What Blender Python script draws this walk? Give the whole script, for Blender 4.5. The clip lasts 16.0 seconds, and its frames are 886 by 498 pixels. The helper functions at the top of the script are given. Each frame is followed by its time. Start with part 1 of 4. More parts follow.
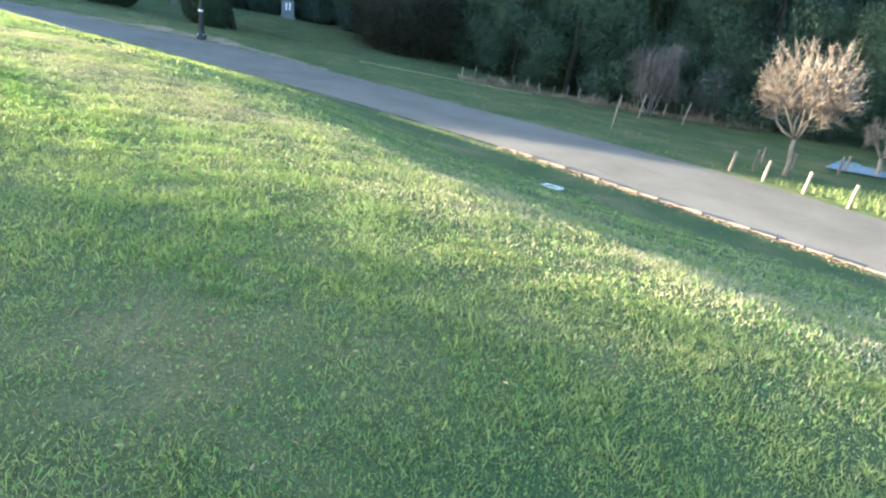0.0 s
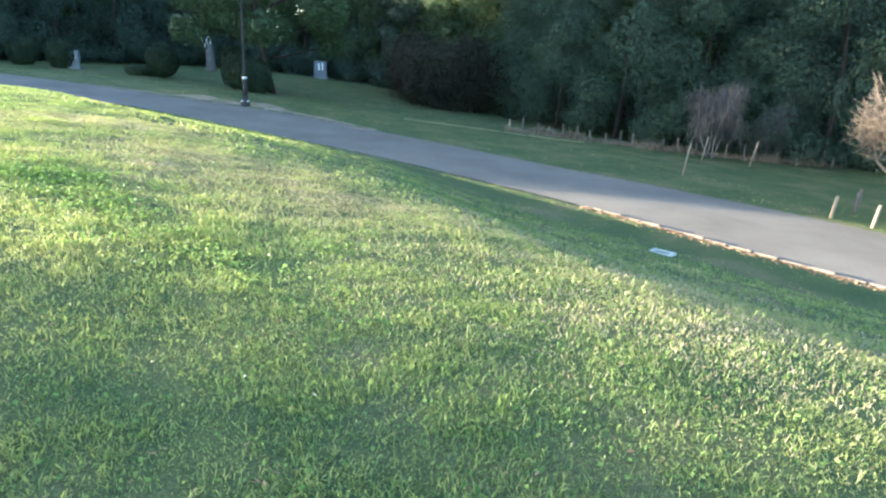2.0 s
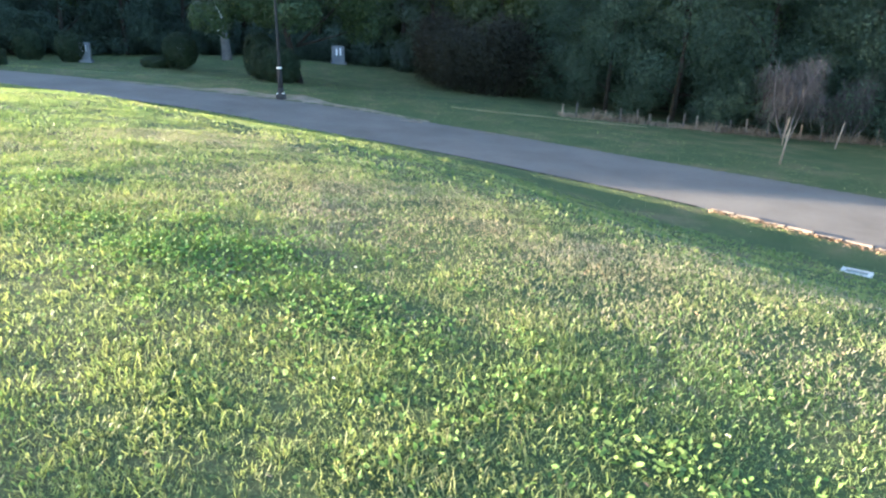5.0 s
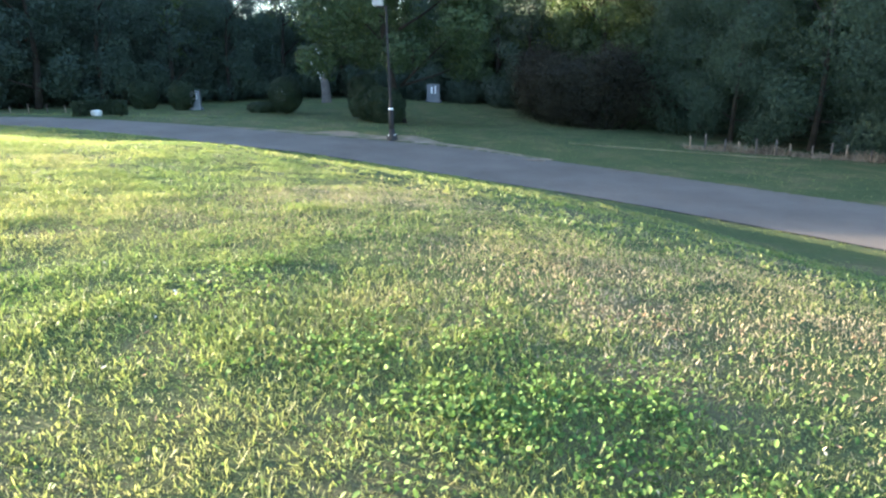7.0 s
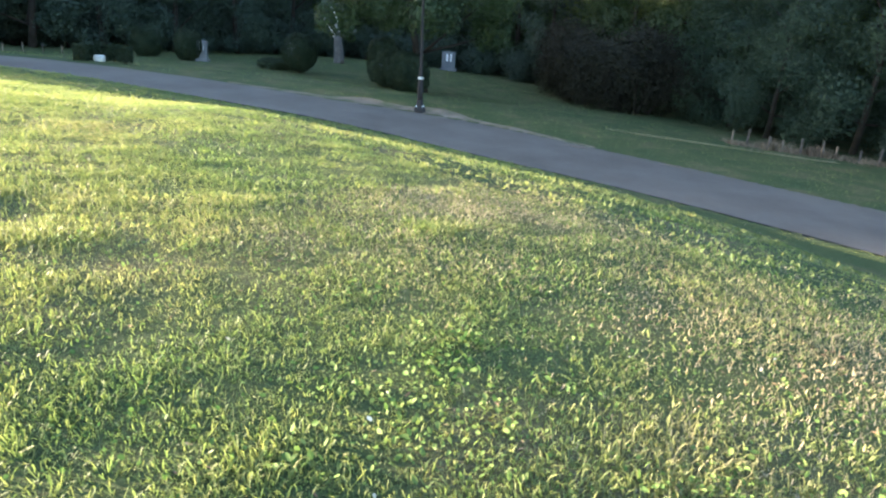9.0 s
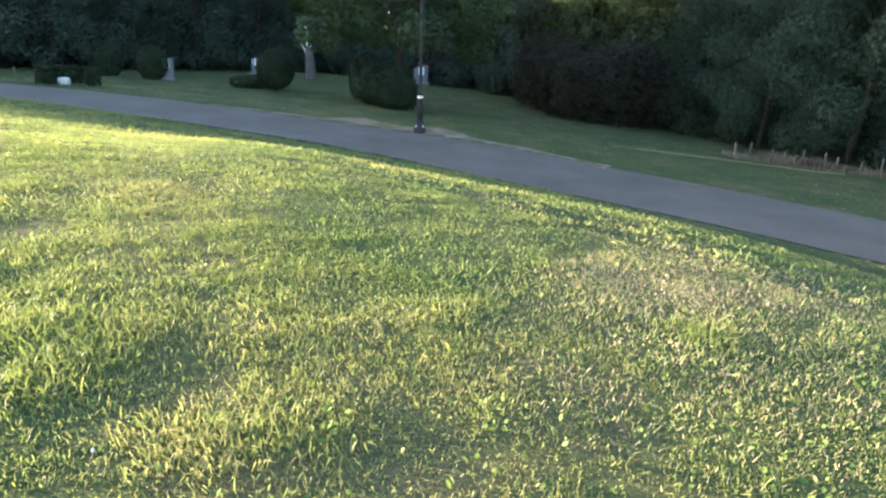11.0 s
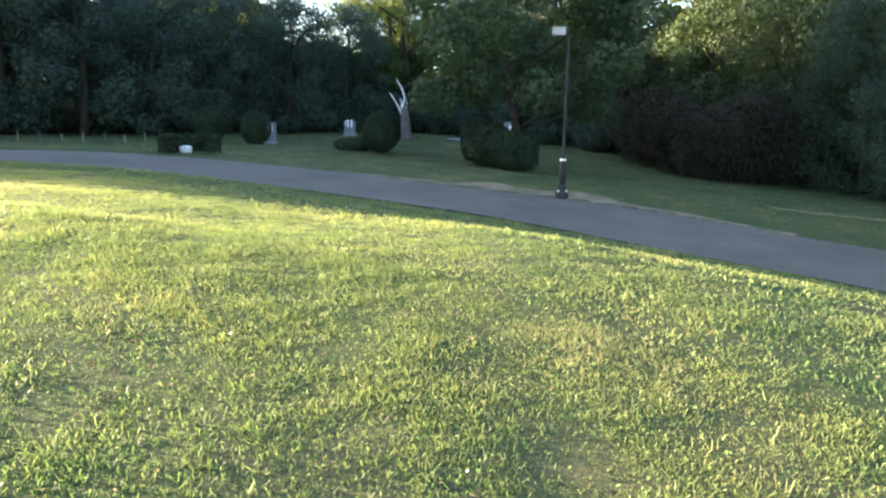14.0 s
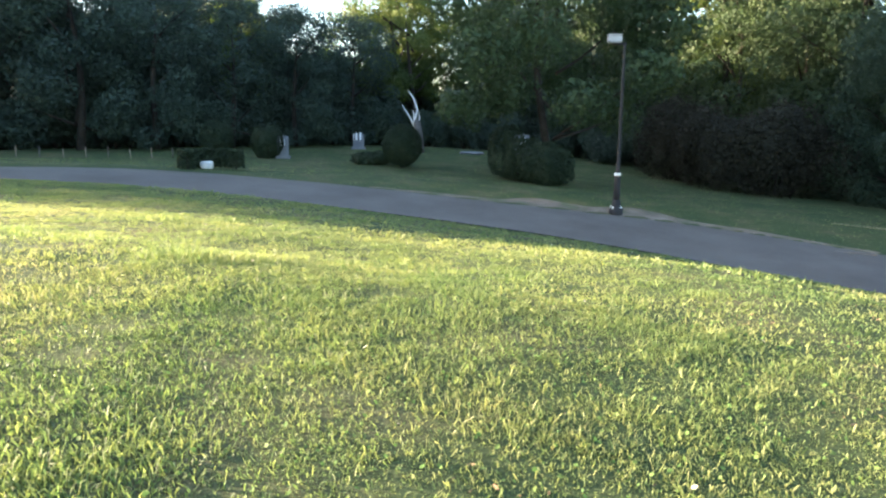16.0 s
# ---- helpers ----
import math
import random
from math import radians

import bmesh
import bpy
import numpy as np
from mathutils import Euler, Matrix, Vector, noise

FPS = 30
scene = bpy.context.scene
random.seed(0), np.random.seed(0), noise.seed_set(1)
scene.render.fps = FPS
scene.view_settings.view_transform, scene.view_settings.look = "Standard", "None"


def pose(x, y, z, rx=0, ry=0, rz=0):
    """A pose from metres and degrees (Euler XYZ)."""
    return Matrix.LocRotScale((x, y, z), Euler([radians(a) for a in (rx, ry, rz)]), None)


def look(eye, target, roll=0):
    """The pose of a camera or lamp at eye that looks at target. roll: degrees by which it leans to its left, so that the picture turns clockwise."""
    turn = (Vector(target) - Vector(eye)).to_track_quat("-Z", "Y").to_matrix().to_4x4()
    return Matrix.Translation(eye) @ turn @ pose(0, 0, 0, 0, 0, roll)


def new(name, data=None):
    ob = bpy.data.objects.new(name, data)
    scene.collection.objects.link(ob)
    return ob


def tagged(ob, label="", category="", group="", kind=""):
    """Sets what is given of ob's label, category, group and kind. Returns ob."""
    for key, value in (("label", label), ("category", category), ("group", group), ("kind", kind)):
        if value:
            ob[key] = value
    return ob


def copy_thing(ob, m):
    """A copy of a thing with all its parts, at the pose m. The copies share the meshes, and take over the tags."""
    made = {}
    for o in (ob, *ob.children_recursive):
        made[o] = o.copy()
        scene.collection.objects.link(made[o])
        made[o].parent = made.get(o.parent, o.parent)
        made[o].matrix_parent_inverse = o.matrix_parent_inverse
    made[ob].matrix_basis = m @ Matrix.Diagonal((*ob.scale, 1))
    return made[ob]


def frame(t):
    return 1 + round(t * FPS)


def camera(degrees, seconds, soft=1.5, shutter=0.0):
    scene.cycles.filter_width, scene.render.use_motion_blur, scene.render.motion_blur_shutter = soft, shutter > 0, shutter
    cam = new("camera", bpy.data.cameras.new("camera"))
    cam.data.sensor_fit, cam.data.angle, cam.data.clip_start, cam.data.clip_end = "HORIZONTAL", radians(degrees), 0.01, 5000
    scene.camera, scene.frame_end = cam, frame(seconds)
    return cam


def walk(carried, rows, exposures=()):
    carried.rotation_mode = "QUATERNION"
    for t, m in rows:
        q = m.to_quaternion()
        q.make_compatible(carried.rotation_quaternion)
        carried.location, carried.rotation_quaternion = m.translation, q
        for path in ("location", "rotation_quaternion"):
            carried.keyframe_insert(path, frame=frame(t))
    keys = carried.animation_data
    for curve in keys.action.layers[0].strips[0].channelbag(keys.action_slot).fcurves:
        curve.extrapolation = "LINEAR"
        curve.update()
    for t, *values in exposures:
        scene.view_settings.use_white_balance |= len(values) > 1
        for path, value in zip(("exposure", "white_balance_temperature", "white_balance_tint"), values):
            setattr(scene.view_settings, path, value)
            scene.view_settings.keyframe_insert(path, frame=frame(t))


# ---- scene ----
cam = camera(69.3, 16.0, soft=2.3)
PATH = [
    (0, (10.294, -9.574, 2.225), (10.476, -7.698, 1.556), 7.0),
    (0.5, (9.964, -9.037, 2.253), (10.09, -7.142, 1.625), 5.5),
    (1, (9.523, -8.66, 2.275), (9.613, -6.75, 1.686), 4.7),
    (1.5, (9.244, -8.178, 2.287), (9.309, -6.261, 1.722), 3.3),
    (2, (8.813, -7.796, 2.292), (8.907, -5.873, 1.75), 3.5),
    (2.5, (8.43, -7.351, 2.292), (8.523, -5.433, 1.733), 3.1),
    (3, (7.967, -6.834, 2.252), (7.782, -4.945, 1.622), 2.7),
    (5.5, (5.84, -4.759, 2.398), (5.969, -2.848, 1.82), 1.6),
    (6, (5.415, -4.25, 2.401), (5.54, -2.328, 1.864), 1.4),
    (6.5, (4.891, -3.819, 2.374), (4.976, -1.88, 1.891), 1.6),
    (7, (4.434, -3.346, 2.377), (4.288, -1.416, 1.874), -0.6),
    (7.5, (4.014, -2.879, 2.353), (3.732, -0.968, 1.836), -0.5),
    (8, (3.592, -2.506, 2.392), (3.375, -0.61, 1.794), 1.2),
    (10.5, (1.165, -0.598, 2.682), (1.176, 1.314, 2.096), 3.0),
    (11, (0.515, -0.276, 2.694), (0.56, 1.642, 2.13), 2.9),
    (11.5, (-0.133, 0.106, 2.695), (-0.097, 2.02, 2.116), 3.0),
    (12, (-0.735, 0.527, 2.753), (-0.735, 2.447, 2.192), 3.4),
    (12.5, (-1.361, 0.864, 2.769), (-1.368, 2.809, 2.305), 2.8),
    (13, (-1.912, 1.367, 2.765), (-2.082, 3.299, 2.278), 0.7),
    (13.5, (-2.47, 1.594, 2.811), (-2.581, 3.534, 2.337), 1.4),
    (14, (-3.033, 1.937, 2.793), (-3.147, 3.891, 2.38), 1.5),
    (14.5, (-3.625, 2.239, 2.803), (-3.723, 4.204, 2.441), 1.3),
    (15, (-4.238, 2.637, 2.743), (-4.295, 4.611, 2.429), 1.4),
    (15.5, (-4.822, 3.055, 2.742), (-4.862, 5.017, 2.356), 1.4),
    (16, (-5.464, 3.404, 2.738), (-5.52, 5.367, 2.363), 1.3),
]
walk(cam, [(t, look(eye, goal, roll)) for t, eye, goal, roll in PATH],
     exposures=[(0, 4.17, 5200, 4), (3, 3.98, 5150, 8), (5.5, 3.92, 5250, 12), (8, 3.75, 5500, 13), (10.5, 3.65, 5700, 13), (13, 3.65, 5750, 15), (16, 3.65, 5750, 14)])

# ---- world, sun ----
SUN_EL, SUN_TO = 8.6, Vector((1.0, -0.18, 0)).normalized()   # elevation, the way the light travels over the ground
sun_from = -SUN_TO
world = bpy.data.worlds.new("sky")
scene.world = world
world.use_nodes = True
wn = world.node_tree.nodes
sky = wn.new("ShaderNodeTexSky")
sky.sky_type = 'NISHITA'
sky.sun_disc = False
sky.sun_elevation = radians(SUN_EL)
sky.sun_rotation = math.atan2(sun_from.x, sun_from.y)
sky.air_density, sky.dust_density = 1.0, 1.5
wn["Background"].inputs["Strength"].default_value = 0.092
world.node_tree.links.new(sky.outputs[0], wn["Background"].inputs["Color"])
sun = new("sun", bpy.data.lights.new("sun", 'SUN'))
sun.data.energy, sun.data.angle, sun.data.color = 5.0, radians(0.6), (1.0, 0.745, 0.44)
sun.matrix_world = look((0, 0, 0), SUN_TO - Vector((0, 0, math.tan(radians(SUN_EL)))))


# ---- materials ----
def material(name):
    m = bpy.data.materials.new(name)
    m.use_nodes = True
    nt = m.node_tree
    return m, nt, nt.nodes["Principled BSDF"]


def node(nt, kind, **values):
    n = nt.nodes.new(kind)
    for key, value in values.items():
        n.inputs[key.replace("_", " ")].default_value = value
    return n


def ramp(nt, fac, stops):
    r = nt.nodes.new("ShaderNodeValToRGB")
    el = r.color_ramp.elements
    while len(el) < len(stops):
        el.new(0.5)
    for e, (p, c) in zip(el, stops):
        e.position, e.color = p, (*c, 1)
    nt.links.new(fac, r.inputs[0])
    return r.outputs[0]


def noise_of(nt, scale, detail=4.0, rough=0.6, coords="Object"):
    tc = nt.nodes.new("ShaderNodeTexCoord")
    n = node(nt, "ShaderNodeTexNoise", Scale=scale, Detail=detail, Roughness=rough)
    nt.links.new(tc.outputs[coords], n.inputs["Vector"])
    return n.outputs["Fac"]


def mix(nt, fac, a, b, mode='MIX'):
    n = nt.nodes.new("ShaderNodeMix")
    n.data_type, n.blend_type = 'RGBA', mode
    for socket, value in ((n.inputs[0], fac), (n.inputs[6], a), (n.inputs[7], b)):
        if isinstance(value, (int, float)):
            socket.default_value = value
        elif isinstance(value, tuple):
            socket.default_value = (*value, 1)
        else:
            nt.links.new(value, socket)
    return n.outputs[2]


def bump(nt, bsdf, height, strength, distance):
    b = node(nt, "ShaderNodeBump", Strength=strength, Distance=distance)
    nt.links.new(height, b.inputs["Height"])
    nt.links.new(b.outputs[0], bsdf.inputs["Normal"])


def surface(name, stops, scale, fine=40.0, rough=0.85, relief=0.4, depth=0.01, metal=0.0, spread=0.35):
    """A rough solid: broad colour noise, fine grain, relief."""
    m, nt, b = material(name)
    broad, grain = noise_of(nt, scale), noise_of(nt, fine, 6.0, 0.7)
    c = ramp(nt, broad, stops)
    g = ramp(nt, grain, [(0.3, (1 - spread,) * 3), (0.7, (1 + spread,) * 3)])
    nt.links.new(mix(nt, 1.0, c, g, 'MULTIPLY'), b.inputs["Base Color"])
    b.inputs["Roughness"].default_value, b.inputs["Metallic"].default_value = rough, metal
    b.inputs["Specular IOR Level"].default_value = 0.12 if rough >= 0.9 else 0.5
    bump(nt, b, grain, relief, depth)
    return m


def leafy(name, stops, patch=0.6, gloss=0.55, through_light=0.35, tip=1.5, vary=0.45, shine=0.12):
    """Leaves and blades: colour by island and by broad noise, some light passes through."""
    m, nt, b = material(name)
    geo = nt.nodes.new("ShaderNodeNewGeometry")
    broad = noise_of(nt, patch, 3.0)
    f = nt.nodes.new("ShaderNodeMath")
    f.operation = 'MULTIPLY_ADD'
    nt.links.new(geo.outputs["Random Per Island"], f.inputs[0])
    f.inputs[1].default_value = vary
    sub = nt.nodes.new("ShaderNodeMath")
    sub.operation = 'MULTIPLY_ADD'
    nt.links.new(broad, sub.inputs[0])
    sub.inputs[1].default_value, sub.inputs[2].default_value = 1.6, -0.55
    nt.links.new(sub.outputs[0], f.inputs[2])
    c = ramp(nt, f.outputs[0], stops)
    nt.links.new(c, b.inputs["Base Color"])
    b.inputs["Roughness"].default_value = gloss
    b.inputs["Specular IOR Level"].default_value = shine
    t = nt.nodes.new("ShaderNodeBsdfTranslucent")
    nt.links.new(mix(nt, 1.0, c, (tip, tip * 1.02, tip * 0.75), 'MULTIPLY'), t.inputs["Color"])
    ms = nt.nodes.new("ShaderNodeMixShader")
    ms.inputs[0].default_value = through_light
    nt.links.new(b.outputs[0], ms.inputs[1])
    nt.links.new(t.outputs[0], ms.inputs[2])
    nt.links.new(ms.outputs[0], nt.nodes["Material Output"].inputs["Surface"])
    return m


SOIL_GRASS = surface("turf", [(0.3, (0.034, 0.054, 0.021)), (0.5, (0.053, 0.068, 0.026)), (0.7, (0.098, 0.088, 0.045))], 0.6, 60, 0.95, 0.8, 0.012, spread=0.6)
ASPHALT = surface("asphalt", [(0.3, (0.088, 0.079, 0.069)), (0.7, (0.122, 0.110, 0.096))], 0.5, 55, 0.9, 0.5, 0.006, spread=0.3)
KERB = surface("kerb_stone", [(0.3, (0.10, 0.085, 0.072)), (0.7, (0.19, 0.16, 0.135))], 2.0, 40, 0.9)
CONCRETE = surface("concrete", [(0.3, (0.42, 0.42, 0.40)), (0.7, (0.55, 0.55, 0.53))], 2.0, 30, 0.9)
STONE = surface("monument_stone", [(0.3, (0.10, 0.11, 0.125)), (0.7, (0.17, 0.18, 0.20))], 1.5, 25, 0.7)
WHITE_STONE = surface("white_letters", [(0.3, (0.72, 0.74, 0.76)), (0.7, (0.85, 0.86, 0.88))], 3.0, 30, 0.6, spread=0.1)
WOOD_POST = surface("weathered_wood", [(0.3, (0.15, 0.12, 0.09)), (0.7, (0.27, 0.225, 0.17))], 3.0, 25, 0.9)
WOOD_DARK = surface("dark_wood", [(0.3, (0.07, 0.06, 0.055)), (0.7, (0.15, 0.13, 0.11))], 3.0, 25, 0.9)
PALE_WOOD = surface("pale_bare_wood", [(0.3, (0.62, 0.62, 0.62)), (0.7, (0.82, 0.82, 0.82))], 2.0, 25, 0.7, spread=0.15)
BARK = surface("bark", [(0.3, (0.02, 0.017, 0.014)), (0.7, (0.046, 0.039, 0.032))], 2.0, 14, 0.95, 1.0, 0.03)
BARK_PALE = surface("pale_bark", [(0.3, (0.115, 0.092, 0.075)), (0.7, (0.20, 0.165, 0.14))], 2.0, 20, 0.9, 0.6, 0.01)
TWIG_GREY = surface("grey_twigs", [(0.3, (0.05, 0.044, 0.042)), (0.7, (0.10, 0.09, 0.085))], 2.0, 20, 0.95, 0.3, 0.01)
BARK_GREY = surface("grey_bark", [(0.3, (0.085, 0.08, 0.078)), (0.7, (0.16, 0.15, 0.145))], 2.0, 20, 0.95, 0.8, 0.02)
BLACK_METAL = surface("black_painted_metal", [(0.3, (0.010, 0.009, 0.009)), (0.7, (0.02, 0.017, 0.016))], 1.2, 30, 0.8, 0.1, 0.002)
BAND_METAL = surface("pale_band", [(0.3, (0.5, 0.5, 0.48)), (0.7, (0.65, 0.65, 0.62))], 4, 30, 0.5)
OPAL = surface("opal_lamp_glass", [(0.3, (0.33, 0.33, 0.33)), (0.7, (0.4, 0.4, 0.4))], 4, 30, 0.4, 0.02, 0.001, spread=0.05)
EDGE_SHADE = surface("dark_edge_shade", [(0.3, (0.018, 0.017, 0.015)), (0.7, (0.045, 0.042, 0.035))], 2.0, 30, 0.95, 0.8, 0.02)
WATER = surface("pale_water", [(0.3, (0.22, 0.30, 0.38)), (0.7, (0.30, 0.38, 0.46))], 0.5, 8, 0.15, 0.1, 0.01, spread=0.08)

GRASS = leafy("grass_blades", [(0.1, (0.078, 0.13, 0.043)), (0.45, (0.145, 0.187, 0.063)), (0.75, (0.205, 0.222, 0.083)), (1.0, (0.265, 0.25, 0.135))], 0.45, 0.55, 0.4, 1.3, shine=0.22)
STRAW = leafy("dry_grass_blades", [(0.1, (0.18, 0.18, 0.095)), (0.5, (0.265, 0.232, 0.15)), (1.0, (0.36, 0.32, 0.23))], 0.6, 0.7, 0.3, 1.2, vary=0.6)
WEED = leafy("broad_weed_leaves", [(0.1, (0.055, 0.11, 0.03)), (0.5, (0.09, 0.15, 0.04)), (1.0, (0.14, 0.19, 0.058))], 0.8, 0.65, 0.25, vary=0.6)
BROWN = leafy("brown_leaf_litter", [(0.1, (0.12, 0.075, 0.045)), (0.5, (0.22, 0.15, 0.09)), (1.0, (0.36, 0.27, 0.17))], 1.2, 0.8, 0.1)
DRY = leafy("dry_fallen_leaves", [(0.1, (0.42, 0.36, 0.24)), (1.0, (0.68, 0.64, 0.52))], 0.8, through_light=0.1)
LEAF_DARK = leafy("dark_leaves", [(0.1, (0.027, 0.043, 0.035)), (0.5, (0.046, 0.071, 0.052)), (1.0, (0.075, 0.10, 0.063))], 0.25, 0.6, 0.25, vary=0.28, shine=0.25)
LEAF_DEEP = leafy("evergreen_leaves", [(0.1, (0.022, 0.039, 0.028)), (0.5, (0.042, 0.068, 0.045)), (1.0, (0.076, 0.105, 0.06))], 0.35, 0.6, 0.25, vary=0.4, shine=0.2)
LEAF_MID = leafy("mid_green_leaves", [(0.1, (0.028, 0.048, 0.022)), (0.5, (0.05, 0.078, 0.032)), (1.0, (0.095, 0.115, 0.045))], 0.25, 0.6, 0.3, vary=0.28, shine=0.25)
LEAF_LIGHT = leafy("yellow_green_leaves", [(0.1, (0.045, 0.075, 0.02)), (0.5, (0.085, 0.115, 0.03)), (1.0, (0.14, 0.15, 0.045))], 0.3, 0.6, 0.4, vary=0.28, shine=0.25)
LEAF_CLIPPED = leafy("clipped_hedge_leaves", [(0.1, (0.015, 0.025, 0.015)), (0.5, (0.026, 0.040, 0.021)), (1.0, (0.05, 0.052, 0.03))], 1.5, 0.6, 0.2, vary=0.28)
LEAF_BROWN = leafy("brown_twig_leaves", [(0.1, (0.021, 0.021, 0.016)), (0.5, (0.035, 0.034, 0.024)), (1.0, (0.06, 0.06, 0.038))], 0.4, 0.75, 0.2, vary=0.28)
SCRUB = leafy("dry_scrub", [(0.1, (0.10, 0.075, 0.055)), (0.5, (0.19, 0.145, 0.105)), (1.0, (0.30, 0.24, 0.17))], 0.8, 0.8, 0.15)


# ---- helpers of this scene ----
def mesh_of(name, verts, faces, mats, smooth=False):
    """A mesh from arrays: verts (n, 3) and faces (m, k)."""
    verts, faces = np.asarray(verts, np.float32), np.asarray(faces, np.int32)
    me = bpy.data.meshes.new(name)
    me.vertices.add(len(verts))
    me.vertices.foreach_set("co", verts.ravel())
    me.loops.add(faces.size)
    me.loops.foreach_set("vertex_index", faces.ravel())
    me.polygons.add(len(faces))
    me.polygons.foreach_set("loop_start", np.arange(0, faces.size, faces.shape[1], dtype=np.int32))
    if smooth:
        me.polygons.foreach_set("use_smooth", np.ones(len(faces), bool))
    me.update(calc_edges=True)
    for m in mats if isinstance(mats, (list, tuple)) else [mats]:
        me.materials.append(m)
    return me


def part(name, data, mat, parent, label=""):
    """A bmesh or a mesh as one object under a thing or a part."""
    if isinstance(data, bmesh.types.BMesh):
        me = bpy.data.meshes.new(name)
        data.to_mesh(me)
        data.free()
        me.materials.append(mat)
    else:
        me = data
    ob = new(name, me)
    ob.parent = parent
    return tagged(ob, label)


def thing(name, place, label, category, group="", kind="", rz=0.0, size=1.0):
    ob = new(name)
    ob.matrix_basis = Matrix.Translation(place) @ Matrix.Rotation(rz, 4, 'Z') @ Matrix.Scale(size, 4)
    return tagged(ob, label, category, group, kind)


def smooth_all(bm):
    for f in bm.faces:
        f.smooth = True
    return bm


def box(size, at=(0, 0, 0), bevel=0.01, bm=None):
    bm = bm or bmesh.new()
    made = bmesh.ops.create_cube(bm, size=1.0, matrix=Matrix.Translation(at) @ Matrix.Diagonal((*size, 1)))["verts"]
    if bevel:
        edges = list({e for v in made for e in v.link_edges})
        bmesh.ops.bevel(bm, geom=edges, offset=bevel, segments=2, affect='EDGES')
    return bm


def lathe(profile, sides=14, bm=None):
    """A turned solid from (radius, height) pairs."""
    bm = bm or bmesh.new()
    rings = [[bm.verts.new((r * math.cos(2 * math.pi * i / sides), r * math.sin(2 * math.pi * i / sides), z)) for i in range(sides)] for r, z in profile]
    for a, b in zip(rings, rings[1:]):
        for i in range(sides):
            bm.faces.new((a[i], a[(i + 1) % sides], b[(i + 1) % sides], b[i])).smooth = True
    bm.faces.new(list(reversed(rings[0])))
    bm.faces.new(rings[-1])
    return bm


def tube(points, radii, sides=7, bm=None):
    """A tapered limb along points."""
    bm = bm or bmesh.new()
    rings = []
    for i, p in enumerate(points):
        a, b = points[max(i - 1, 0)], points[min(i + 1, len(points) - 1)]
        d = (Vector(b) - Vector(a)).normalized()
        u = d.cross(Vector((0.3, 1, 0.2))).normalized()
        v = d.cross(u)
        rings.append([bm.verts.new(Vector(p) + (u * math.cos(2 * math.pi * k / sides) + v * math.sin(2 * math.pi * k / sides)) * radii[i]) for k in range(sides)])
    for a, b in zip(rings, rings[1:]):
        for k in range(sides):
            bm.faces.new((a[k], a[(k + 1) % sides], b[(k + 1) % sides], b[k])).smooth = True
    bm.faces.new(list(reversed(rings[0])))
    bm.faces.new(rings[-1])
    return bm


def spline(points):
    """A smooth curve y(x) through plan points (natural cubic)."""
    pts = sorted(points)
    x, y = np.array([p[0] for p in pts], float), np.array([p[1] for p in pts], float)
    n, h = len(x), np.diff([p[0] for p in pts])
    A, r = np.eye(n), np.zeros(n)
    for i in range(1, n - 1):
        A[i, i - 1], A[i, i], A[i, i + 1] = h[i - 1], 2 * (h[i - 1] + h[i]), h[i]
        r[i] = 6 * ((y[i + 1] - y[i]) / h[i] - (y[i] - y[i - 1]) / h[i - 1])
    M = np.linalg.solve(A, r)

    def f(q):
        q = np.asarray(q, float)
        i = np.clip(np.searchsorted(x, q) - 1, 0, n - 2)
        a, b = x[i + 1] - q, q - x[i]
        s = (M[i] * a ** 3 + M[i + 1] * b ** 3) / (6 * h[i]) + (y[i] / h[i] - M[i] * h[i] / 6) * a + (y[i + 1] / h[i] - M[i + 1] * h[i] / 6) * b
        s = np.where(q < x[0], y[0] + (q - x[0]) * (y[1] - y[0]) / h[0], s)
        return np.where(q > x[-1], y[-1] + (q - x[-1]) * (y[-1] - y[-2]) / h[-1], s)
    return f


# ---- the lie of the land ----
near_edge = spline([(24, -4), (20.4, 1.9), (16.4, 6.9), (13.8, 10), (10.5, 13.1), (7.5, 15.5), (4.3, 17.5), (1.2, 19.3), (-2.5, 21.3), (-6.6, 22.6), (-12.2, 23.7), (-18, 23.5), (-24, 20.5), (-32, 13)])
far_edge = spline([(29, -2), (25.5, 4), (23.5, 7.5), (21.3, 10.7), (19, 13.1), (16.6, 15.2), (13.5, 17.6), (10.5, 20), (7.2, 22.2), (3.3, 24.6), (0, 25.8), (-4.5, 26.7), (-8, 27.4), (-13.5, 27.7), (-18, 27.1), (-22, 25.2), (-28, 21), (-36, 13)])
LAWN = [1.0833, -0.0005, -0.4548, -1.0387, 0.4937, 0.4018, 0.1439, 0.3667, -0.2366, -0.0256, -0.0018, -0.013, -0.057, -0.0304, 0.0085]
FAR = [-0.3703, 0.1181, 0.0365, -0.0081, 0.0008, -0.9134, 0.2737, -0.073, 0.0058, 0.0269, -0.0491, 0.0016, 0.0193, 0.0003, 0.0076]


def poly(k, x, y):
    x, y, s, i = x / 10, y / 10, 0.0, 0
    for p in range(5):
        for q in range(5 - p):
            s, i = s + k[i] * x ** p * y ** q, i + 1
    return s


def road_z(x, y):
    x, y = np.clip(x, -24, 26), np.clip(y, -4, 32)
    return -1.62548 - 0.01129 * x + 0.05619 * y + 0.00034 * x * x - 0.00151 * x * y


def step(a, b, t):
    t = np.clip((t - a) / (b - a), 0, 1)
    return t * t * (3 - 2 * t)


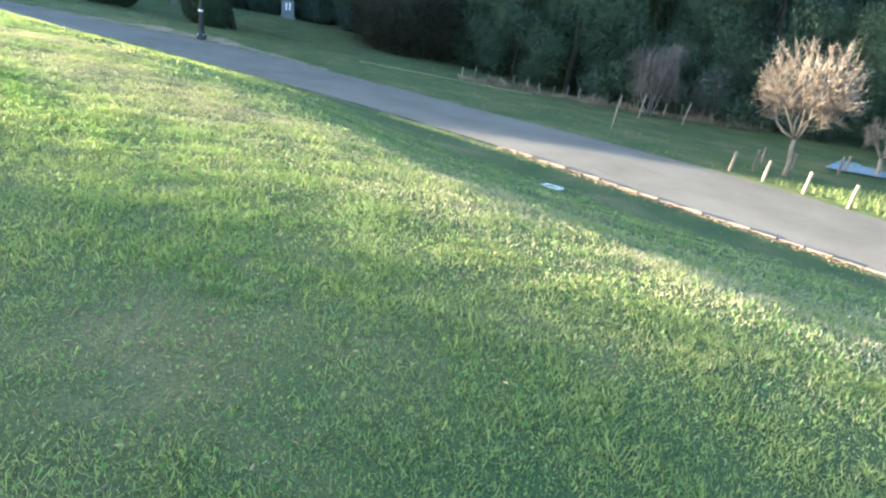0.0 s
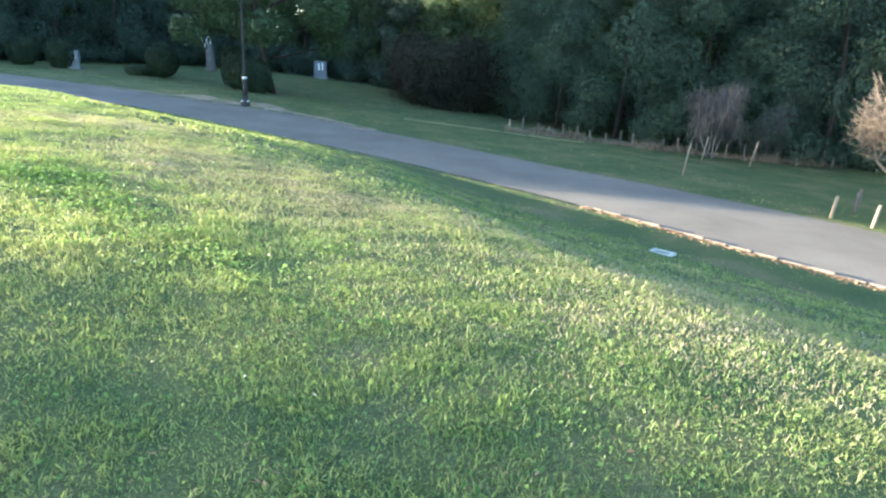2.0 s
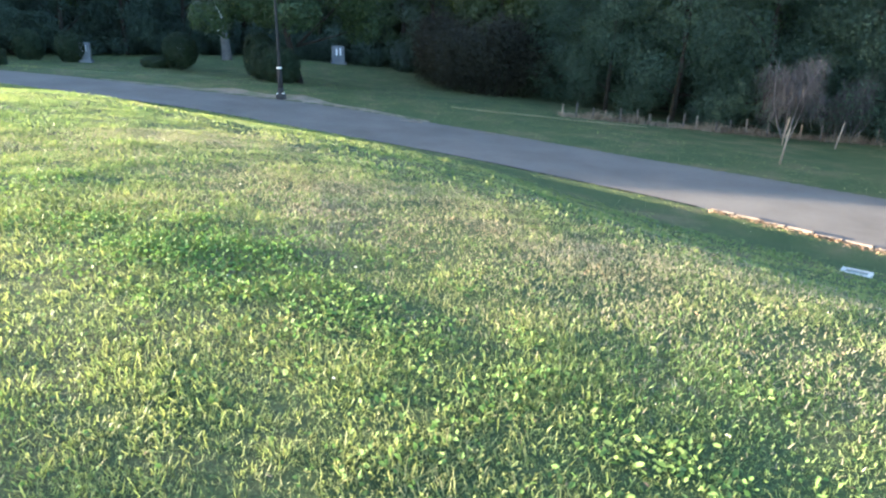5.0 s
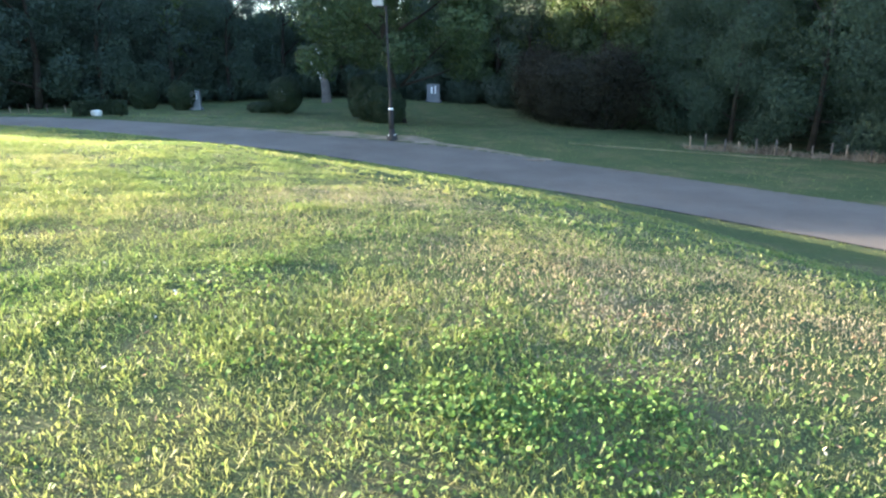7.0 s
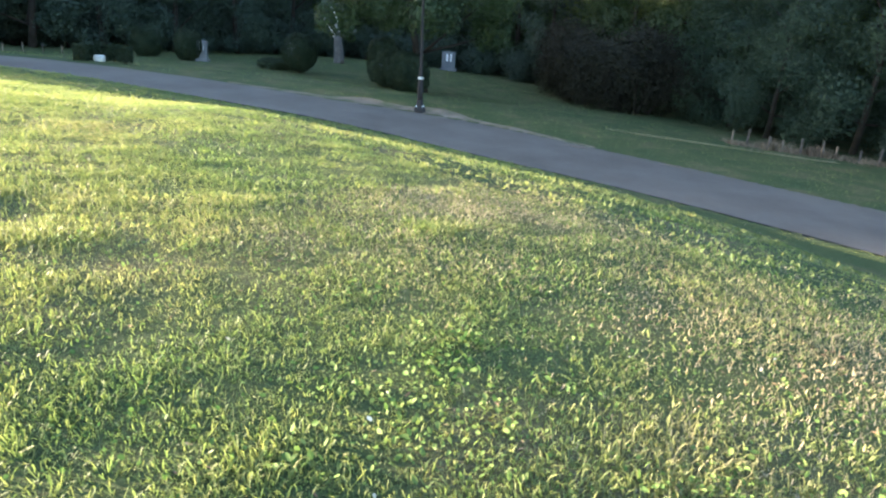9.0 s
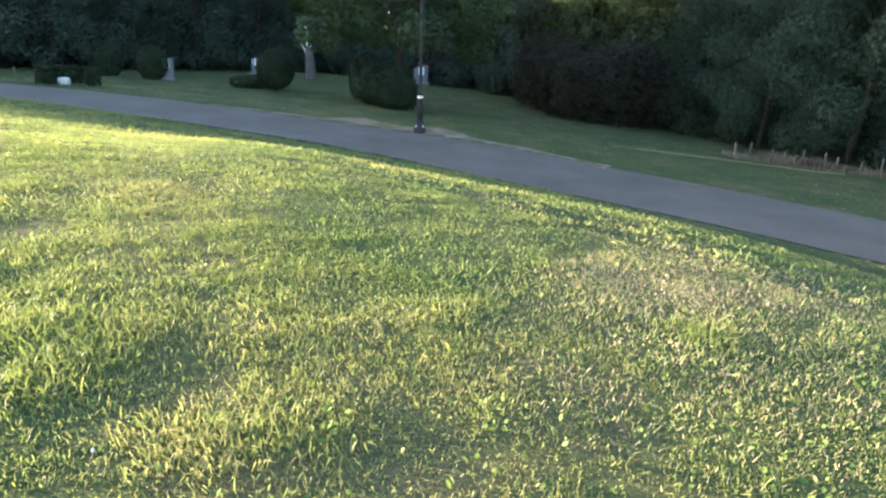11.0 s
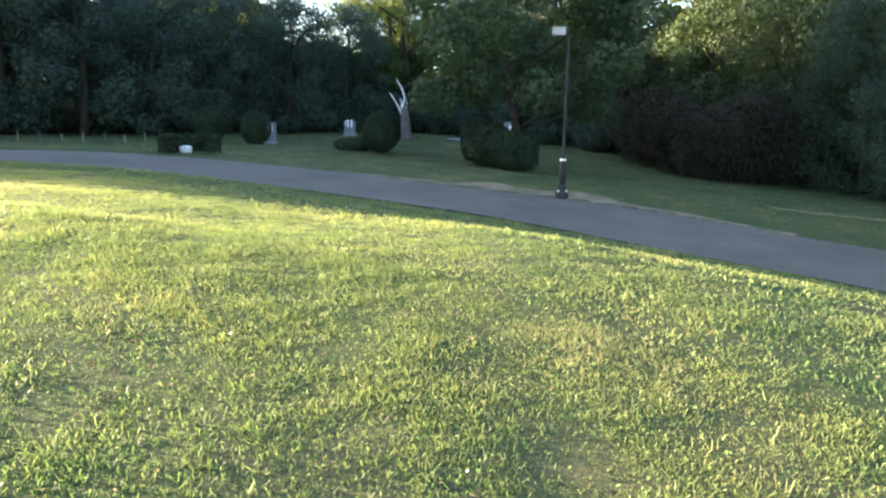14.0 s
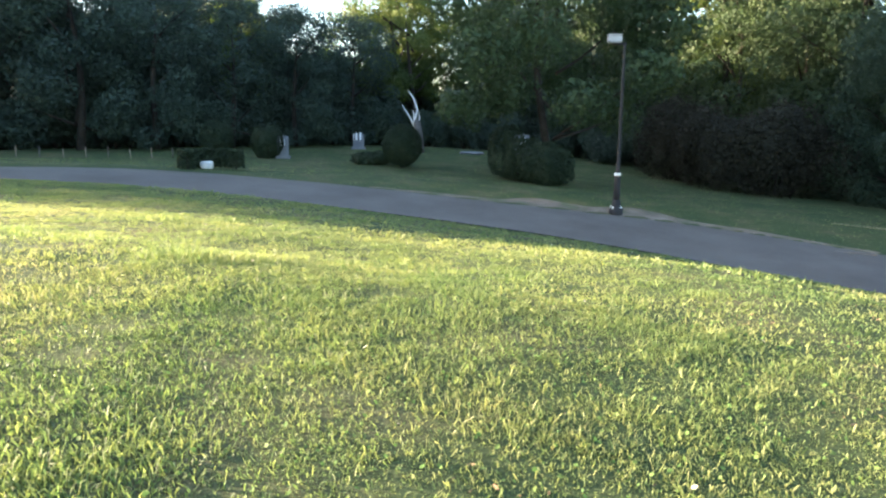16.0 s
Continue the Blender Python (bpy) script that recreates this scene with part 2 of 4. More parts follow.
def lawn_z(x, y):
    a, b = -0.77 * x + 0.64 * y, 0.64 * x + 0.77 * y
    return poly(LAWN, np.clip(a, -18, 31), np.clip(b, -3, 19))


def far_z(x, y):
    fx, fy = np.clip(x, -36, 30), np.clip(y, 8, 57)
    return poly(FAR, fx, fy) + 0.28 * np.exp(-((x + 5) ** 2 / 70 + (y - 49) ** 2 / 60)) - 0.28 * np.exp(-((x - 7) ** 2 / 40 + (y - 43) ** 2 / 90)) - 0.3 * step(29, 37, y) * (1 - step(0, 8, x))


def off_near(x, y):
    """Metres on the lawn's side of the road's near edge (negative on the road)."""
    s = (near_edge(x + 0.1) - near_edge(x - 0.1)) / 0.2
    return (near_edge(x) - y) / np.sqrt(1 + s * s)


def off_far(x, y):
    s = (far_edge(x + 0.1) - far_edge(x - 0.1)) / 0.2
    return (y - far_edge(x)) / np.sqrt(1 + s * s)


def land(x, y):
    """Height of the ground sheet; it dips under the road."""
    x, y = np.asarray(x, float), np.asarray(y, float)
    n, f, r = off_near(x, y), off_far(x, y), road_z(x, y)
    a = r + (lawn_z(x, y) - r) * step(0.0, 2.2, n) + 0.05 - 0.42 * np.exp(-((n - 4.8) / 3.0) ** 2) * (1 - step(-7, 7, x)) * step(0, 1.5, n) + 0.08 * np.exp(-((n - 0.7) / 0.5) ** 2) * step(-4, 2, x)
    d = (x - 10) * 0.868 + (y - 0.6) * 0.497   # beyond the crest of the bank
    a = a - 0.22 * step(-0.6, 2.6, d) * step(0.3, 2.5, n) * step(7.5, 11, x)
    a = a - 0.4 * (1 - step(10.5, 14, n)) * step(4.5, 8.5, n) * (1 - step(-7, -1.5, x))   # the shoulder above the road's bend
    b = r + (far_z(x, y) - r) * step(0.0, 3.0, f) + 0.02
    g = np.where(n > 0, a, np.where(f > 0, b, r + 0.03 - 0.12 * step(0.0, 0.5, np.minimum(-n, -f))))
    rough = 0.008 * np.sin(1.9 * x + 0.7 * y) * np.sin(1.3 * y - 0.8 * x) + 0.006 * np.sin(4.1 * x - 2.2 * y) * np.sin(3.7 * y + 1.1 * x)
    return g + rough * step(0.2, 1.5, np.maximum(n, f))


def spot(x, y, up=0.0):
    return Vector((x, y, float(land(x, y)) + up))


def axis(lo, hi, fine, reach):
    inner = np.arange(lo, hi + 1e-6, fine)
    out, s, p = [], fine, 0.0
    while p < reach:
        s *= 1.35
        p += s
        out.append(p)
    return np.concatenate([lo - np.array(out[::-1]), inner, hi + np.array(out)])


gx, gy = axis(-30, 32, 0.3, 900), axis(-14, 60, 0.3, 900)
X, Y = np.meshgrid(gx, gy)
V = np.stack([X, Y, land(X, Y)], -1).reshape(-1, 3)
nx = len(gx)
I = (np.arange(len(gy) - 1)[:, None] * nx + np.arange(nx - 1)[None]).ravel()
ground = new("ground", mesh_of("ground", V, np.stack([I, I + 1, I + nx + 1, I + nx], -1), SOIL_GRASS, True))
tagged(ground, "mown grassy ground with worn and dry patches", "ground", kind="structure")

# road ribbon
rx = np.arange(-32, 28.01, 0.4)
rows = []
for x in rx:
    y0, y1 = float(near_edge(x)), float(far_edge(x))
    rows.append([(x, y0 + (y1 - y0) * k / 8) for k in range(9)])
R = np.array(rows).reshape(-1, 2)
camber = np.tile(0.04 * np.sin(np.linspace(0, math.pi, 9)), len(rx))
RV = np.column_stack([R, road_z(R[:, 0], R[:, 1]) + camber])
I = (np.arange(len(rx) - 1)[:, None] * 9 + np.arange(8)[None]).ravel()
road = new("road", mesh_of("road", RV, np.stack([I, I + 9, I + 10, I + 1], -1), ASPHALT, True))
tagged(road, "worn grey asphalt park road curving round the lawn", "road", kind="structure")

# shade painted as a dark strip on the lawn's foot, where no kerb runs
ex = np.arange(-26, 13.71, 0.25)
ey, ew = near_edge(ex), 0.27 + 0.08 * np.sin(ex * 2.1) + 0.03 * np.sin(ex * 5.3)
EV = np.stack([np.column_stack([ex, ey - 0.06, road_z(ex, ey) + 0.06]), np.column_stack([ex, ey + 0.02, road_z(ex, ey) + 0.012]), np.column_stack([ex + ew * 0.4, ey + 0.05 + ew, road_z(ex, ey) + 0.016])], 1).reshape(-1, 3)
I = (np.arange(len(ex) - 1)[:, None] * 3 + np.arange(2)[None]).ravel()
trim = new("trim", mesh_of("trim", EV, np.stack([I, I + 3, I + 4, I + 1], -1), EDGE_SHADE, True))
tagged(trim, "dark strip painted for the unlit edge between lawn and road", "edging", kind="structure")

# bare worn earth along the road's far side, near the lamp
wx = np.arange(-9, 7.01, 0.3)
ww = 1.7 * np.exp(-((wx + 0.5) / 4.5) ** 2) * (0.8 + 0.25 * np.sin(wx * 1.7)) + 0.12
WV = []
for i in range(len(wx)):
    for k in range(6):
        y = float(far_edge(wx[i])) - 0.06 + ww[i] * k / 5
        WV.append((wx[i], y, (float(land(wx[i], y)) + (0.012 if k < 5 else -0.03)) if k else float(road_z(wx[i], y)) + 0.004))
I = (np.arange(len(wx) - 1)[:, None] * 6 + np.arange(5)[None]).ravel()
EARTH = surface("worn_earth", [(0.35, (0.10, 0.105, 0.06)), (0.5, (0.15, 0.12, 0.09)), (0.68, (0.22, 0.18, 0.14))], 1.1, 35, 0.95, 0.8, 0.02, spread=0.4)
earth = new("path", mesh_of("path", WV, np.stack([I, I + 6, I + 7, I + 1], -1), EARTH, True))
tagged(earth, "bare worn brown earth beside the road", "earth", kind="structure")

# ---- foliage ----
def leaves(name, rng, lobes, count, size, mat, shell=0.55, wide=0.62, ragged=0.22, boxy=0.0):
    """Many small leaves on a cluster of uneven lobes (cx, cy, cz, rx, ry, rz)."""
    L = np.array(lobes, float)
    w = L[:, 3] * L[:, 4] + L[:, 4] * L[:, 5] + L[:, 3] * L[:, 5]
    pick = rng.choice(len(L), count, p=w / w.sum())
    d = rng.normal(size=(count, 3))
    d /= np.linalg.norm(d, axis=1)[:, None]
    d /= ((np.abs(d) ** 4).sum(1) ** 0.25)[:, None] ** boxy
    ph = L[pick, :3] * 3.1
    lump = 1 + ragged * (np.sin(5 * d[:, 0] + ph[:, 0]) * np.sin(4 * d[:, 1] + ph[:, 1]) + 0.7 * np.sin(9 * d[:, 2] + ph[:, 2]) * np.sin(8 * d[:, 0] - ph[:, 1]))
    r = (shell + (1 - shell) * np.sqrt(rng.random(count))) * lump
    p = L[pick, :3] + d * r[:, None] * L[pick, 3:]
    n = d + 0.5 * rng.normal(size=(count, 3))
    n /= np.linalg.norm(n, axis=1)[:, None]
    t = np.cross(n, rng.normal(size=(count, 3)))
    t[:, 2] -= 0.25
    t /= np.linalg.norm(t, axis=1)[:, None]
    b = np.cross(n, t)
    s = size * (0.6 + 0.8 * rng.random(count))[:, None]
    v = np.stack([p - t * s * 0.5, p + t * s * 0.15 + b * s * wide * 0.6, p + t * s * 0.5 - b * s * wide * 0.3], 1).reshape(-1, 3)
    return mesh_of(name, v, np.arange(count * 3).reshape(-1, 3), mat)


def bent(rng, a, b, bend, n=5):
    a, b = Vector(a), Vector(b)
    k = Vector(rng.normal(size=3)) * bend * (b - a).length
    return [a.lerp(b, i / (n - 1)) + k * math.sin(math.pi * i / (n - 1)) for i in range(n)]


def make_tree(seed, label, category, h, cr, low, lobes_n, count, leaf, mat, bark=BARK, trunk_r=0.22, lobe=0.34, name="tree", top=0.5):
    """trunk, limbs and a crown of leaves. low: where the crown begins, as a part of the height."""
    rng = np.random.default_rng(seed)
    t = thing(name, (0, 0, 0), label, category)
    lean = rng.normal(size=2) * 0.03 * h
    part("trunk", tube(bent(rng, (0, 0, -0.25), (lean[0], lean[1], h * 0.8), 0.03, 7), [trunk_r * (1.25, 1, 0.88, 0.75, 0.6, 0.42, 0.2)[i] for i in range(7)], 9), bark, t)
    lobes = []
    for i in range(lobes_n):
        u = (i + 0.5) / lobes_n
        z = h * (low + (1 - low) * u)
        q = (u - top) / (1 - top) if u > top else (top - u) / top * 0.75
        reach = cr * math.sqrt(max(0.06, 1 - q * q)) * (0.45 + 0.5 * rng.random())
        a = i * 2.4 + rng.normal() * 0.4
        r = cr * lobe * (0.75 + 0.5 * rng.random())
        lobes.append((lean[0] + reach * math.cos(a), lean[1] + reach * math.sin(a), min(z, h - r * 0.5), r, r, r * 0.72))
    for i in range(0, lobes_n, max(1, lobes_n // 7)):
        x, y, z = lobes[i][:3]
        part("limb", tube(bent(rng, (lean[0] * 0.5, lean[1] * 0.5, max(0.12 * h, z - cr * 0.55)), (x, y, z), 0.06), [trunk_r * f for f in (0.45, 0.36, 0.27, 0.18, 0.08)], 6), bark, t)
    part("crown", leaves("crown", rng, lobes, count, leaf, mat), mat, t)
    return t


def make_bush(seed, name, label, category, lobes, count, leaf, mat, ragged=0.12, shell=0.8, boxy=0.0):
    rng = np.random.default_rng(seed)
    t = thing(name, (0, 0, 0), label, category)
    for x, y, z, r, _, _ in lobes[:4]:
        part("stem", tube(bent(rng, (x * 0.3, y * 0.3, -0.15), (x, y, z), 0.05), [0.09, 0.07, 0.06, 0.04, 0.02], 6), BARK, t)
    part("foliage", leaves("foliage", rng, lobes, count, leaf, mat, shell, 0.62, ragged, boxy), mat, t)
    return t


def put(ob, x, y, size=1.0, rz=0.0, sz=None, up=0.0, label=""):
    c = copy_thing(ob, Matrix.Translation(spot(x, y, up)) @ Matrix.Rotation(rz, 4, 'Z') @ Matrix.Diagonal((size, size, sz or size, 1)))
    return tagged(c, label)


def away(ob):
    for o in (*ob.children_recursive, ob):
        bpy.data.objects.remove(o)


def group_of(ob, name):
    return tagged(ob, group=name)


# ---- the woods ----
dark_tree = group_of(make_tree(11, "tall dark green broadleaf tree at the wood's edge, also added unseen for shade", "tree", 12, 4.2, 0.06, 30, 18500, 0.21, LEAF_DARK), "trees of the wood")
fine_tree = group_of(make_tree(17, "dense dark green evergreen at the wood's edge, fine-leaved", "tree", 12, 4.3, 0.04, 46, 52000, 0.13, LEAF_DEEP, trunk_r=0.15, lobe=0.33), "trees of the wood")
mid_tree = group_of(make_tree(12, "tall leafy green tree in the wood, also added unseen for shade", "tree", 13, 4.0, 0.12, 30, 18500, 0.21, LEAF_MID), "trees of the wood")
light_tree = group_of(make_tree(13, "airy yellow-green tree against the bright sky, also added unseen for shade", "tree", 12, 3.4, 0.30, 24, 12000, 0.21, LEAF_LIGHT, lobe=0.28), "trees of the wood")
wood_shrub = group_of(make_bush(14, "shrub", "dark leafy undergrowth shrub at the wood's foot", "shrub",
    [(0, 0, 1.0, 1.3, 1.3, 1.1), (1.1, 0.3, 0.8, 1.0, 1.0, 0.9), (-1.0, -0.2, 0.9, 1.1, 1.1, 1.0), (0.2, 0.8, 1.5, 0.9, 0.9, 0.8), (-0.4, -0.8, 0.7, 0.9, 0.9, 0.8)], 8500, 0.15, LEAF_DARK, ragged=0.25, shell=0.6), "undergrowth of the wood")
wr = np.random.default_rng(5)
WOOD = [  # tree, x, y, height factor
    (fine_tree, 34, 19, 0.9), (fine_tree, 29.5, 24.5, 0.95), (fine_tree, 24.5, 28.5, 0.95), (fine_tree, 20.5, 30.5, 1.0), (fine_tree, 17.6, 33.5, 0.84), (fine_tree, 17.2, 38, 0.86),
    (mid_tree, 15.5, 45, 0.9), (mid_tree, 12.5, 48.5, 0.97), (dark_tree, 8, 54, 0.95), (mid_tree, 5, 58, 1.0), (dark_tree, 1.5, 61, 1.05), (mid_tree, -3.5, 63, 1.0),
    (mid_tree, 20.5, 37, 1.12), (light_tree, 24, 41, 1.45), (mid_tree, 27, 33, 1.3), (dark_tree, 33, 28, 1.3), (mid_tree, 39, 24, 1.3), (mid_tree, 18.5, 44, 1.3), (mid_tree, 21, 49, 1.5),
    (light_tree, 14.5, 53, 1.5), (mid_tree, 10.5, 58, 1.5), (mid_tree, 27, 45, 1.5), (dark_tree, 34, 38, 1.5), (mid_tree, 5, 66, 1.4), (dark_tree, 40, 12, 1.1), (mid_tree, 46, 16, 1.2), (mid_tree, 16, 61, 1.6), (dark_tree, 0, 69, 1.4),
    (light_tree, -6.5, 66, 1.4), (light_tree, -11, 66, 1.28), (light_tree, -16.2, 66, 1.05), (light_tree, -9.5, 63, 1.15), (light_tree, -9, 71, 1.4), (light_tree, -12.5, 73, 1.35), (light_tree, -3.5, 70, 1.3),
    (dark_tree, -14.8, 57, 0.84), (dark_tree, -18.5, 53.5, 0.86), (dark_tree, -22.5, 50.5, 0.9), (dark_tree, -26.5, 47.5, 0.93), (dark_tree, -30.5, 45, 1.1), (dark_tree, -36.0, 45.0, 1.25),
    # the last on this line stands out of view, added to shade the road
    (dark_tree, -20.5, 60, 0.92), (light_tree, -25, 60, 1.08), (dark_tree, -27.5, 55, 0.98), (dark_tree, -32, 52, 1.1), (dark_tree, -38, 49, 1.5), (mid_tree, -44.5, 53, 1.2), (dark_tree, -36, 37.7, 0.64),
    # unseen trees in the west, added to shade the near lawn
    (mid_tree, -46, 1.8, 0.87), (mid_tree, -47, -2.4, 0.96), (mid_tree, -45, 3.4, 0.765), (light_tree, -45, 4.4, 0.76), (light_tree, -48, -4.5, 1.0), (mid_tree, -47, -8.5, 1.0), (mid_tree, -46, -14, 1.1),
    # unseen too, added to shade the road and what lies beyond it
    (mid_tree, -46, 26.6, 1.1), (dark_tree, -45, 28.5, 1.25), (mid_tree, -46, 33, 1.5), (dark_tree, -46, 38, 1.55), (mid_tree, -46, 44, 1.3), (dark_tree, -47, 49, 1.2), (mid_tree, -50, 29.8, 1.35), (dark_tree, -52, 36, 1.6), (mid_tree, -52, 43, 1.2)]
for kind, x, y, s in WOOD:
    put(kind, x, y, s * (0.96 + 0.08 * wr.random()), wr.random() * 6.28, s)
for x, y, s in [(31, 22.5, 1.0), (22.5, 29.5, 0.8), (5.5, 54.5, 1.2), (2.5, 58, 1.2), (-1.5, 60, 1.2), (-5, 60.5, 1.3), (-8.5, 61, 1.2),
                (-12.5, 60, 1.3), (-16, 57.5, 1.4), (-19.5, 55.5, 1.4), (-23, 53.5, 1.5), (-26.5, 51.5, 1.5), (-30, 49, 1.6), (-33.5, 48, 1.6), (-36.5, 37, 1.4), (9, 58, 1.3), (12.5, 52, 1.3), (36, 16, 1.2), (40, 8, 1.3), (-39, 44, 1.6), (-35, 42.5, 1.5), (-42, 47, 1.7)]:
    put(wood_shrub, x, y, s, wr.random() * 6.28, s * (0.9 + 0.4 * wr.random()))

# the deep wood closing the view behind the first trees
dr = np.random.default_rng(6)
n = 48000
ring = spline([(-58, 30), (-50, 44), (-40, 58), (-20, 68), (0, 74), (16, 68), (32, 52), (48, 32), (62, 6)])
x = dr.uniform(-46, 62, n)
y = ring(x) + dr.normal(size=n) * 1.2
top = 9.0 + 4.5 * step(-2, 8, x) + 3.0 * step(18, 26, -x) - 3.5 * np.exp(-((x + 10) / 9) ** 2) + 1.5 * np.sin(x * 0.35) + np.sin(x * 0.9)
p = np.column_stack([x, y, land(x, y) + top * dr.random(n)])
q = dr.normal(size=(n, 3))
q[:, 1] -= 1.2
q /= np.linalg.norm(q, axis=1)[:, None]
t = np.cross(q, dr.normal(size=(n, 3)))
t /= np.linalg.norm(t, axis=1)[:, None]
w = np.cross(q, t)
s = (0.5 + 0.55 * dr.random(n))[:, None]
deep = new("woodland", mesh_of("woodland", np.stack([p - t * s, p + w * s * 0.7, p + t * s, p - w * s * 0.7], 1).reshape(-1, 3), np.arange(n * 4).reshape(-1, 4), LEAF_DARK))
tagged(deep, "dense dark undergrowth deep in the wood", "woodland", kind="stuff")

# brown thicket, two rounded crowns of fine twigs
thicket = make_bush(15, "thicket", "large rounded dark brown twiggy thicket", "shrub",
    [(0, 0, 2.4, 3.0, 2.6, 2.5), (2.4, -0.8, 2.0, 2.3, 2.2, 2.0), (-2.2, 0.6, 2.2, 2.3, 2.2, 2.2), (0.8, 0.3, 3.6, 2.2, 2.0, 1.7)], 34000, 0.15, LEAF_BROWN, ragged=0.24, shell=0.6)
put(thicket, 12.0, 39.8, 1.0, 0.4)
put(thicket, 8.6, 45.0, 1.0, 2.0)
for ob in (thicket, dark_tree, fine_tree, mid_tree, light_tree, wood_shrub):
    away(ob)

# the large tree behind the lamp
big = make_tree(21, "large spreading green tree with low sprays", "tree", 18, 6.8, 0.18, 54, 60000, 0.26, LEAF_MID, trunk_r=0.2, lobe=0.25, top=0.4)
big.matrix_basis = Matrix.Translation(spot(-0.8, 35.8)) @ Matrix.Rotation(0.8, 4, 'Z')

# ---- clipped bushes on the far lawn ----
ball = make_bush(31, "topiary_ball", "dark clipped round topiary bush on the grass", "bush", [(0, 0, 1.2, 1.1, 1.1, 1.12)], 12000, 0.10, LEAF_CLIPPED, ragged=0.03, shell=0.93)
ball.matrix_basis = Matrix.Translation(spot(-8.8, 38.3))
ball2 = make_bush(32, "topiary_ball", "dark clipped round bush beside a monument", "bush", [(0, 0, 0.95, 0.95, 0.95, 1.05)], 8000, 0.10, LEAF_CLIPPED, ragged=0.04, shell=0.92)
ball2.matrix_basis = Matrix.Translation(spot(-16.85, 40.7))
ball3 = make_bush(33, "topiary_ball", "dim clipped bush in the wood's shade", "bush", [(0, 0, 0.95, 1.05, 0.95, 1.1)], 8000, 0.10, LEAF_CLIPPED, ragged=0.05, shell=0.92)
ball3.matrix_basis = Matrix.Translation(spot(-20.3, 42.0))
low_bush = make_bush(34, "low_bush", "low grey-green bush beside the round topiary", "bush", [(0, 0, 0.3, 1.0, 0.8, 0.4), (0.6, 0.2, 0.35, 0.7, 0.7, 0.4)], 3600, 0.11, LEAF_CLIPPED, ragged=0.1, shell=0.85)
low_bush.matrix_basis = Matrix.Translation(spot(-10.7, 39.0))
twin = make_bush(35, "dark_bush", "two grown-together dark rounded bushes", "bush",
    [(0.6, -0.9, 1.0, 1.1, 1.1, 0.98), (-1.0, 1.5, 1.42, 0.9, 0.9, 1.28), (-0.3, 0.2, 1.1, 0.95, 0.95, 1.0), (1.0, -1.2, 0.85, 0.9, 0.9, 0.85)], 20000, 0.11, LEAF_CLIPPED, ragged=0.07, shell=0.88, boxy=0.75)
twin.matrix_basis = Matrix.Translation(spot(-2.3, 34.6))


def clipped_hedge():
    """A low hedge clipped square, bent round a marker stone."""
    rng = np.random.default_rng(41)
    t = thing("hedge", spot(-15.5, 28.9), "low clipped dark hedge bent round a pale stone", "hedge", rz=0.5, size=0.77)
    n = 9000
    path = [(-1.25, -0.75), (-1.3, 0.15), (-0.9, 0.5), (0, 0.55), (0.9, 0.5), (1.2, 0.15), (1.1, -0.75)]
    P = np.array(path)
    seg = np.linalg.norm(np.diff(P, axis=0), axis=1)
    k = rng.choice(len(seg), n, p=seg / seg.sum())
    u = rng.random(n)[:, None]
    c = P[k] * (1 - u) + P[k + 1] * u
    side = rng.random(n)
    ang = rng.random(n) * 2 * math.pi
    sq = np.maximum(np.abs(np.cos(ang)), np.abs(np.sin(ang))) ** 0.4
    d = np.column_stack([np.cos(ang), np.sin(ang)]) / sq[:, None] * 0.38
    z = np.where(side < 0.4, 0.93 + 0.04 * np.cos(c[:, 0]), 0.05 + 0.8 * rng.random(n))
    d *= np.where(side < 0.4, np.sqrt(rng.random(n)), 1.0)[:, None]
    p = np.column_stack([c + d + rng.normal(size=(n, 2)) * 0.02, z + rng.normal(size=n) * 0.02])
    q = rng.normal(size=(n, 3))
    q /= np.linalg.norm(q, axis=1)[:, None]
    w = np.cross(q, rng.normal(size=(n, 3)))
    w /= np.linalg.norm(w, axis=1)[:, None]
    s = 0.10
    v = np.stack([p - q * s / 2, p + w * s / 3, p + q * s / 2, p - w * s / 3], 1).reshape(-1, 3)
    part("foliage", mesh_of("foliage", v, np.arange(n * 4).reshape(-1, 4), LEAF_CLIPPED), LEAF_CLIPPED, t)
    for i in range(12):
        x, y = P[i % 6] * (1 - (i // 6) * 0.5) + P[i % 6 + 1] * (i // 6) * 0.5
        part("stem", tube([(x, y, -0.1), (x + 0.03, y, 0.3), (x, y + 0.04, 0.6)], [0.03, 0.025, 0.012], 6), BARK, t)


clipped_hedge()


